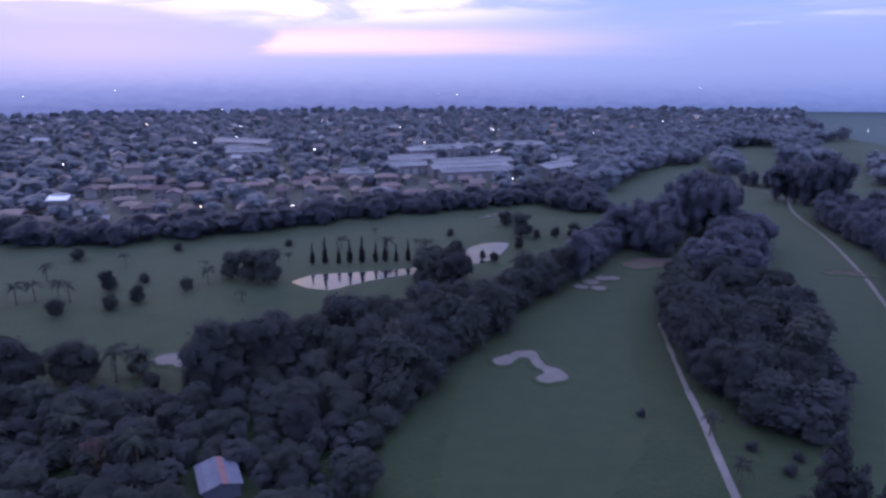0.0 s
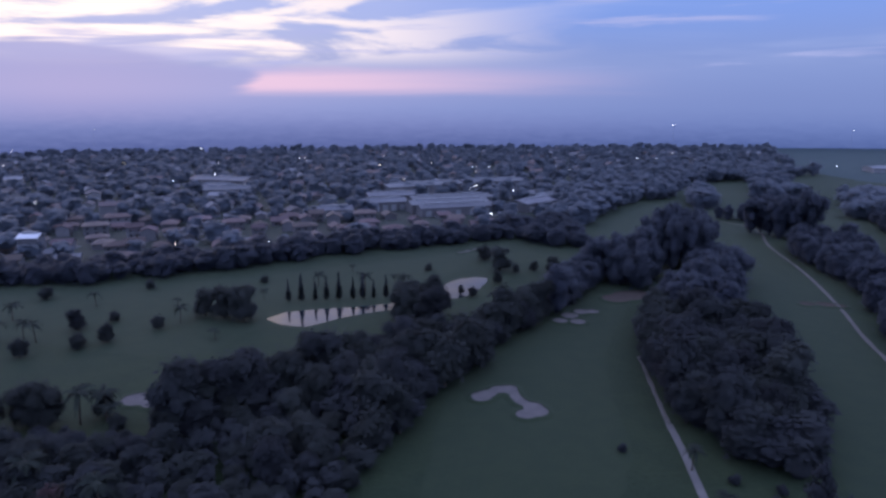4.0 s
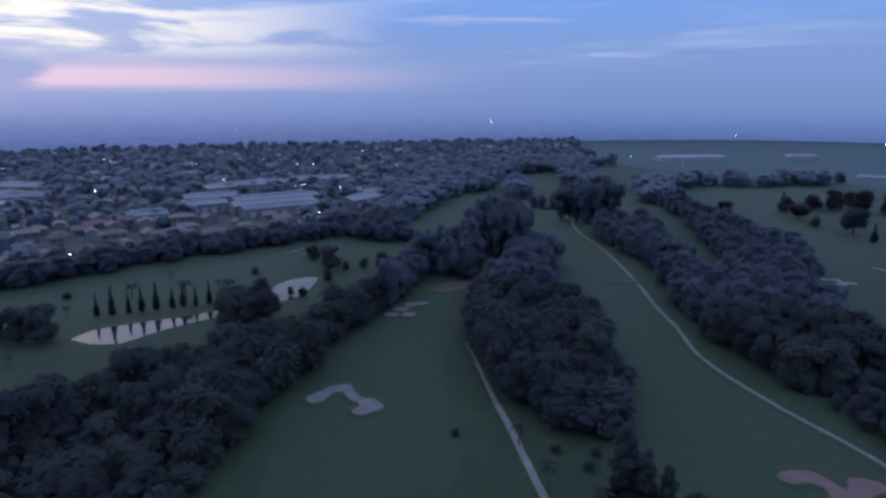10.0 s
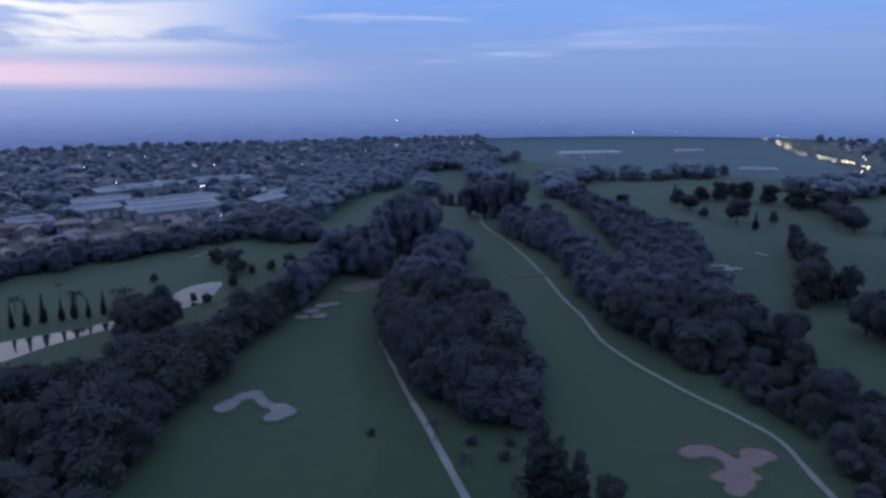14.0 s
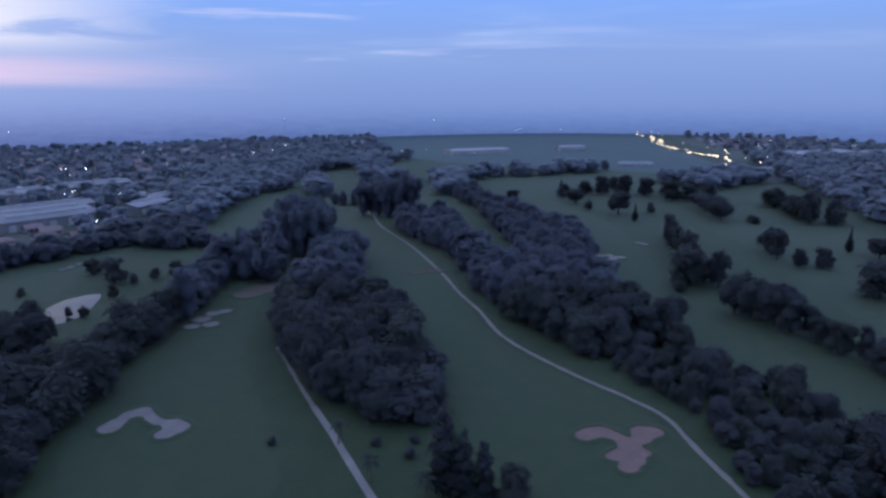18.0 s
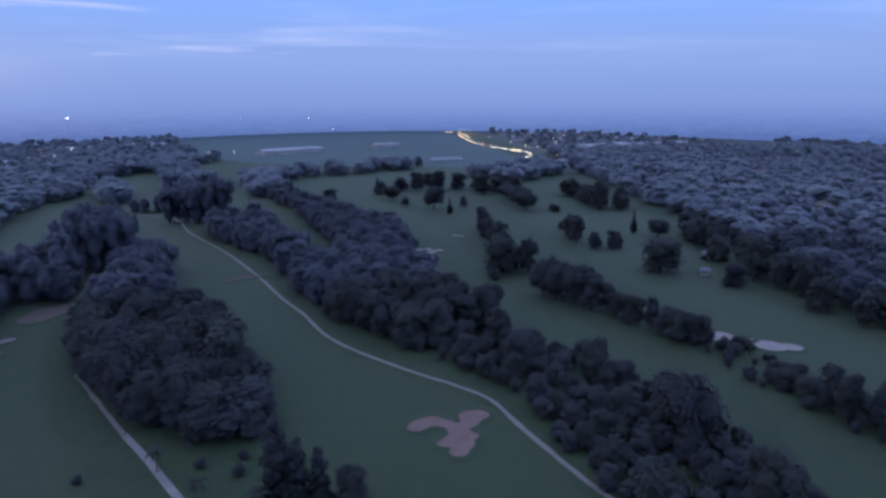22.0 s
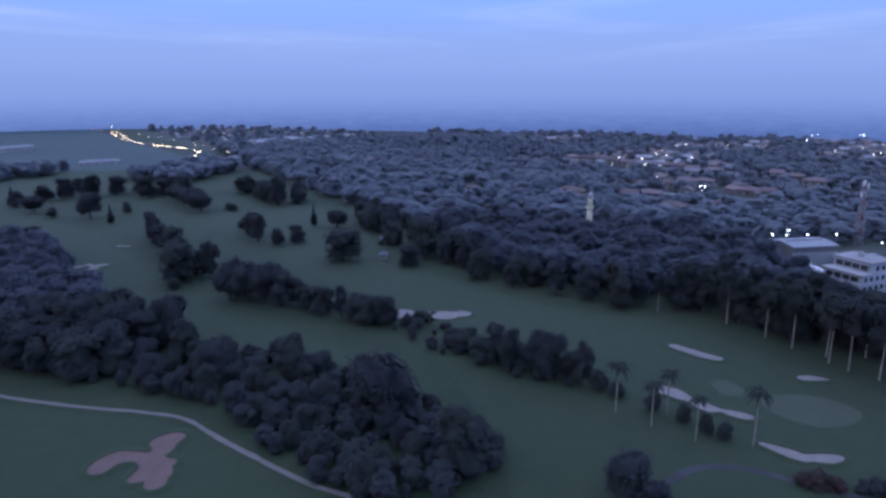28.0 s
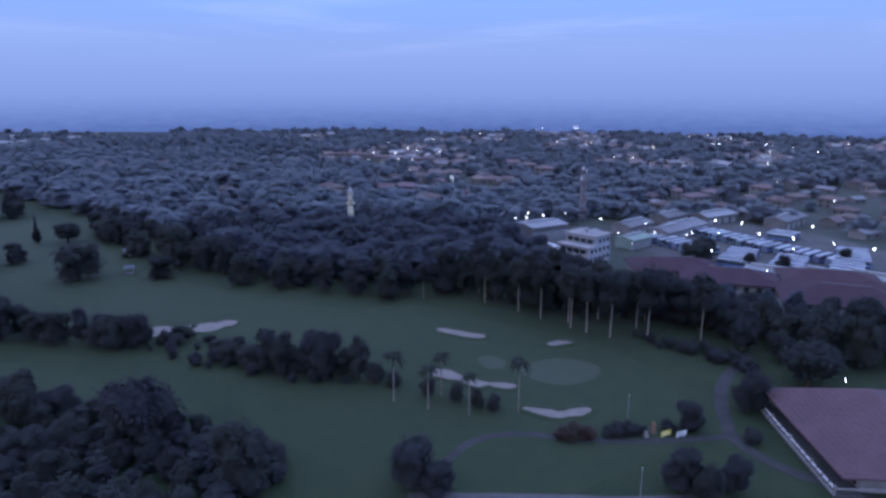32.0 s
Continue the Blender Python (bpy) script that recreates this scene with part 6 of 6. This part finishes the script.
CAR = car_kind(HEAD_LAMP, TAIL_LAMP)
first = True
lane = spline([(574, 282), (600, 318), (651, 372), (735, 444), (789, 521), (885, 627), (1016, 746), (1114, 854)], 1.0)
for k in range(60):
    # thick clusters near two junctions, thin between
    t = town.choice([town.gauss(0.22, 0.07), town.uniform(0.3, 0.98), town.uniform(0.02, 0.98), town.gauss(0.72, 0.16)])
    i = int(min(max(t, 0.01), 0.98) * (len(lane) - 2))
    d = (lane[i + 1] - lane[i]).normalized()
    off = town.choice([-6.5, -3, 3, 6.5])
    m = pose(lane[i].x - d.y * off, lane[i].y + d.x * off, 0.12, 0, 0, math.degrees(math.atan2(d.y, d.x)) + (180 if off < 0 or town.random() < 0.7 else 0))
    if first:
        CAR.matrix_basis, first = m, False
    else:
        copy_thing(CAR, m)


# ---- lamps ----
def lamp_kind(lamp, label):
    """A pole with a curved arm and a glowing globe: built 8 m high."""
    ob = thing("lamp_post", label, "street lamp", "evening lamps")
    part("pole", Geo().tube([(0, 0, 0), (0, 0, 0.3), (0, 0, 7.4)], [0.07, 0.045, 0.03], 6).mesh("pole", STEEL), ob)
    part("arm", Geo().tube([(0, 0, 7.4), (0.15, 0, 7.8), (0.5, 0, 7.95)], [0.06, 0.05, 0.05], 6).mesh("arm", STEEL), ob)
    globe = Geo().put([(0.55 + v.x * 0.33, v.y * 0.33, 7.85 + v.z * 0.3) for v in BALL_2[0]], BALL_2[1])
    part("lamp", globe.mesh("lamp", lamp, True), ob, "glowing lamp globe")
    return ob


def tall_lamp():
    """An added high mast that lifts one far light into its place in view: built 30 m high."""
    ob = thing("lamp_mast", "added tall mast holding up a far white light", "street lamp", "evening lamps")
    part("pole", Geo().tube([(0, 0, 0), (0, 0, 29.6)], [0.09, 0.06], 5).mesh("pole", STEEL), ob)
    part("lamp", Geo().put([(v.x * 0.3, v.y * 0.3, 29.9 + v.z * 0.26) for v in BALL_2[0]], BALL_2[1]).mesh("lamp", COOL_LAMP, True), ob, "glowing far light")
    return ob


LAMPS = [lamp_kind(COOL_LAMP, "street lamp glowing cold white"), lamp_kind(WARM_LAMP, "street lamp glowing warm yellow"), tall_lamp()]
lit = [True, True, True]


def lamp(x, y, z, kind=0, size=1.0):
    # far lights move inside the backdrop, raised to keep their place in view
    if math.hypot(x, y) > edge(x, y) - 15:
        f = (edge(x, y) - 15) / math.hypot(x, y)
        x, y, z = x * f, y * f, 68.8 + (z - 68.8) * f
    kind = 2 if z > 16 else kind
    s = z / (30.0 if kind == 2 else 8.0)
    w = 1.2 if kind == 2 else size * 0.75
    m = pose(x, y, 0, 0, 0, town.uniform(0, 360)) @ Matrix.Diagonal((w, w, s if s > 1.4 or s < 0.6 else s, 1))
    if lit[kind]:
        LAMPS[kind].matrix_basis, lit[kind] = m, False
    else:
        again(LAMPS[kind], m)


# bright lamps in the western town and on the plain
for x, y, z in ((-103, 309, 6), (-98, 306, 5), (-59, 302, 8), (-60, 309, 5), (-45, 309, 6), (-125, 284, 6), (55, 376, 8), (-190, 573, 7), (-263, 464, 7), (-99, 463, 7), (-293, 1019, 8), (65, 524, 7), (82, 681, 8), (121, 568, 7), (88, 491, 7), (68, 540, 7), (62, 518, 7), (80, 694, 7), (27, 907, 7)):
    lamp(x, y, z, 1 if x < -90 and y < 320 else 0, 0.45 + 0.0009 * y)
# the highest ones are horizon lights, placed to fit the camera's view
for x, y, z in ((471, 916, 9), (430, 668, 9), (477, 688, 6), (913, 993, 9), (1006, 964, 9), (482, 597, 6), (260, 597, 6), (41, 842, 7), (426, 1006, 41), (720, 1011, 33), (882, 1019, 29), (31, 1045, 29), (59, 1045, 29), (945, 1016, 9), (429, 1010, 40), (-422, 960, 37), (-522, 910, 29)):
    lamp(x, y, z, 0, 1.5)
lamp(111.5, -102, 10.6, 0, 0.2)
# lamp posts added only to thicken the highway's line of traffic lights
for k in range(14):
    i = int((0.04 + 0.066 * k) * (len(lane) - 2))
    d = (lane[i + 1] - lane[i]).normalized()
    lamp(lane[i].x + d.y * 11, lane[i].y - d.x * 11, 9.0, 1, 0.36 + 0.0005 * lane[i].length)
# the eastern side
for x, y, z, kind in ((603, 245, 7, 0), (508, 213, 6, 0), (490, 202, 6, 0), (464, 182, 6, 0), (454, 144, 6, 1), (428, 124, 6, 1), (398, 103, 6, 1), (737, 260, 8, 1), (694, 246, 7, 1), (740, 440, 9, 1), (718, 423, 9, 1), (283, -53, 7, 0), (452, -89, 9, 0), (452, -92, 9, 0), (450, -90, 7, 0), (377, -33, 5, 0)):
    lamp(x, y, z, kind, 0.4 + 0.0008 * x)
for x, y, z in ((293, -80, 10), (296, -88, 10), (297, -94, 10), (304, -97, 10.5), (299, -103, 10), (302, -116, 10), (287, -127, 10), (262, -124, 9), (278, -145, 9), (259, -139, 9), (251, -150, 9), (255, -155, 9), (269, -175, 11), (253, -166, 9), (262, -183, 11), (240, -176, 11), (224, -144, 9), (230, -184, 11),
                (249, -208, 11), (219, -193, 11), (208, -201, 11), (272, -70, 4.5), (233, -82, 4.0), (259, -129, 4.5), (235, -189, 5), (210, -158, 4)):
    lamp(x, y, z, 0, 0.6)
for x, y, z in ((1004, -344, 11), (1002, -350, 12), (984, -397, 12), (983, -401, 12), (579, -490, 9), (640, -519, 8), (616, -537, 8), (941, -459, 9), (688, -406, 8), (704, -462, 8)):
    lamp(x, y, z, 0, 1.3)
for _ in range(60):
    a, r = radians(town.uniform(-42, 140)), town.uniform(420, 1050)
    if 28 < math.degrees(a) < 62 and r < 1000:
        continue
    lamp(r * math.sin(a), r * math.cos(a), town.uniform(8, 13), 0 if town.random() < 0.7 else 1, 0.22 + 0.0005 * r)


# ---- small things by the clubhouse ----
def board(x, y, turn, material, label):
    ob = thing("sign_board", label, "sign", "boards on the course", pose(x, y, 0, 0, 0, turn))
    part("panel", Geo().box(-1.25, -0.05, 0.5, 1.25, 0.05, 1.6, 0.03).mesh("panel", material), ob)
    for s in (-1, 1):
        part("post", Geo().tube([(s * 1.0, 0.08, 0), (s * 1.0, 0.08, 1.5)], [0.05, 0.05], 6).mesh("post", STEEL), ob)
    for k in range(3):
        part("lettering_bar", Geo().box(-0.95 + 0.1 * k, -0.065, 0.72 + 0.27 * k, 0.8 - 0.15 * k, -0.048, 0.84 + 0.27 * k).mesh("lettering_bar", STEEL if material is WHITE else WHITE), ob)


board(114.0, -64.0, -78, YELLOW, "yellow board on posts beside the dark track")
board(113.3, -67.0, -78, WHITE, "white board on posts beside the dark track")


def tee_marker(x, y, material, h, label):
    ob = thing("marker", label, "marker", m=pose(x, y, 0))
    part("block", Geo().put([(-0.6, -0.4, 0), (0.6, -0.4, 0), (0.6, 0.4, 0), (-0.6, 0.4, 0), (-0.3, -0.25, h), (0.3, -0.25, h), (0.3, 0.25, h), (-0.3, 0.25, h)], [(3, 2, 1, 0), (4, 5, 6, 7), (0, 1, 5, 4), (1, 2, 6, 5), (2, 3, 7, 6), (3, 0, 4, 7)]).mesh("block", material), ob)
    part("foot", Geo().box(-0.75, -0.55, 0, 0.75, 0.55, 0.12).mesh("foot", TRACK), ob)


tee_marker(115.4, -60.4, PLASTER, 1.1, "small pale tapered block beside the track")
tee_marker(116.6, -62.6, ORANGE, 2.2, "dull brown box standing in the hedge")
tee_marker(150, -97, BARE_EARTH, 0.7, "small dull block at the wood's edge")


def flag(x, y, h, label):
    ob = thing("flag_pole", label, "pole", m=pose(x, y, 0))
    part("pole", Geo().tube([(0, 0, 0), (0, 0, h)], [0.08, 0.05], 6).mesh("pole", STEEL), ob)
    part("cap", Geo().put([(v.x * 0.13, v.y * 0.13, h + v.z * 0.13) for v in BALL_1[0]], BALL_1[1]).mesh("cap", WHITE), ob)


flag(122.7, -60, 5.5, "thin grey pole on the open grass")
flag(96.3, -49.3, 5.7, "thin grey pole with a pale cap")
for kind, x, y, h, wide, label in (("red_bush", 117.6, -43.4, 2.8, 1.3, "dense reddish hedge shrub beside the track"), ("red_bush", 117.2, -45.8, 3.4, 1.3, "dense reddish hedge shrub beside the track"), ("red_bush", 117, -48.4, 3.0, 1.3, "dense reddish hedge shrub beside the track"),
                                   ("bush", 117, -53.0, 2.2, 1.3, "dark clipped hedge shrub beside the track"), ("bush", 116.9, -55.4, 2.8, 1.3, "dark clipped hedge shrub beside the track"), ("bush", 116.7, -57.8, 2.9, 1.2, "dark clipped hedge shrub beside the track"), ("bush", 116.4, -59.8, 2.2, 1.1, "dark clipped hedge shrub beside the track"),
                                   ("bush", 116.6, -66, 2.4, 1.4, "dark clipped hedge shrub beside the track"), ("bush", 116.2, -70.4, 3.0, 1.3, "dark clipped hedge shrub beside the track")):
    plant(kind, x, y, h, town, wide, label)


def shelter(x, y, turn, label):
    ob = thing("shelter", label, "shelter", m=pose(x, y, 0, 0, 0, turn))
    part("roof", hip(4, 3.2, 2.3, 0.9, 0.3, 0.1).mesh("roof", HUT_TIN), ob)
    for sx in (-1, 1):
        for sy in (-1, 1):
            part("post", Geo().tube([(sx * 1.7, sy * 1.3, 0), (sx * 1.7, sy * 1.3, 2.32)], [0.08, 0.08], 6).mesh("post", PLASTER), ob)
    part("floor_slab", Geo().box(-2, -1.6, 0, 2, 1.6, 0.15).mesh("floor_slab", TRACK), ob)


shelter(294, 82, 30, "small open shelter with a pale metal roof")
shelter(264, 74, 10, "small open shelter with a pale metal roof")
shelter(98, 262, 20, "small open shelter with a pale metal roof")

# spare patterns that were not planted
for kind in KINDS.values():
    for ob in kind:
        if ob.name not in used:
            for o in (*ob.children_recursive, ob):
                bpy.data.objects.remove(o)
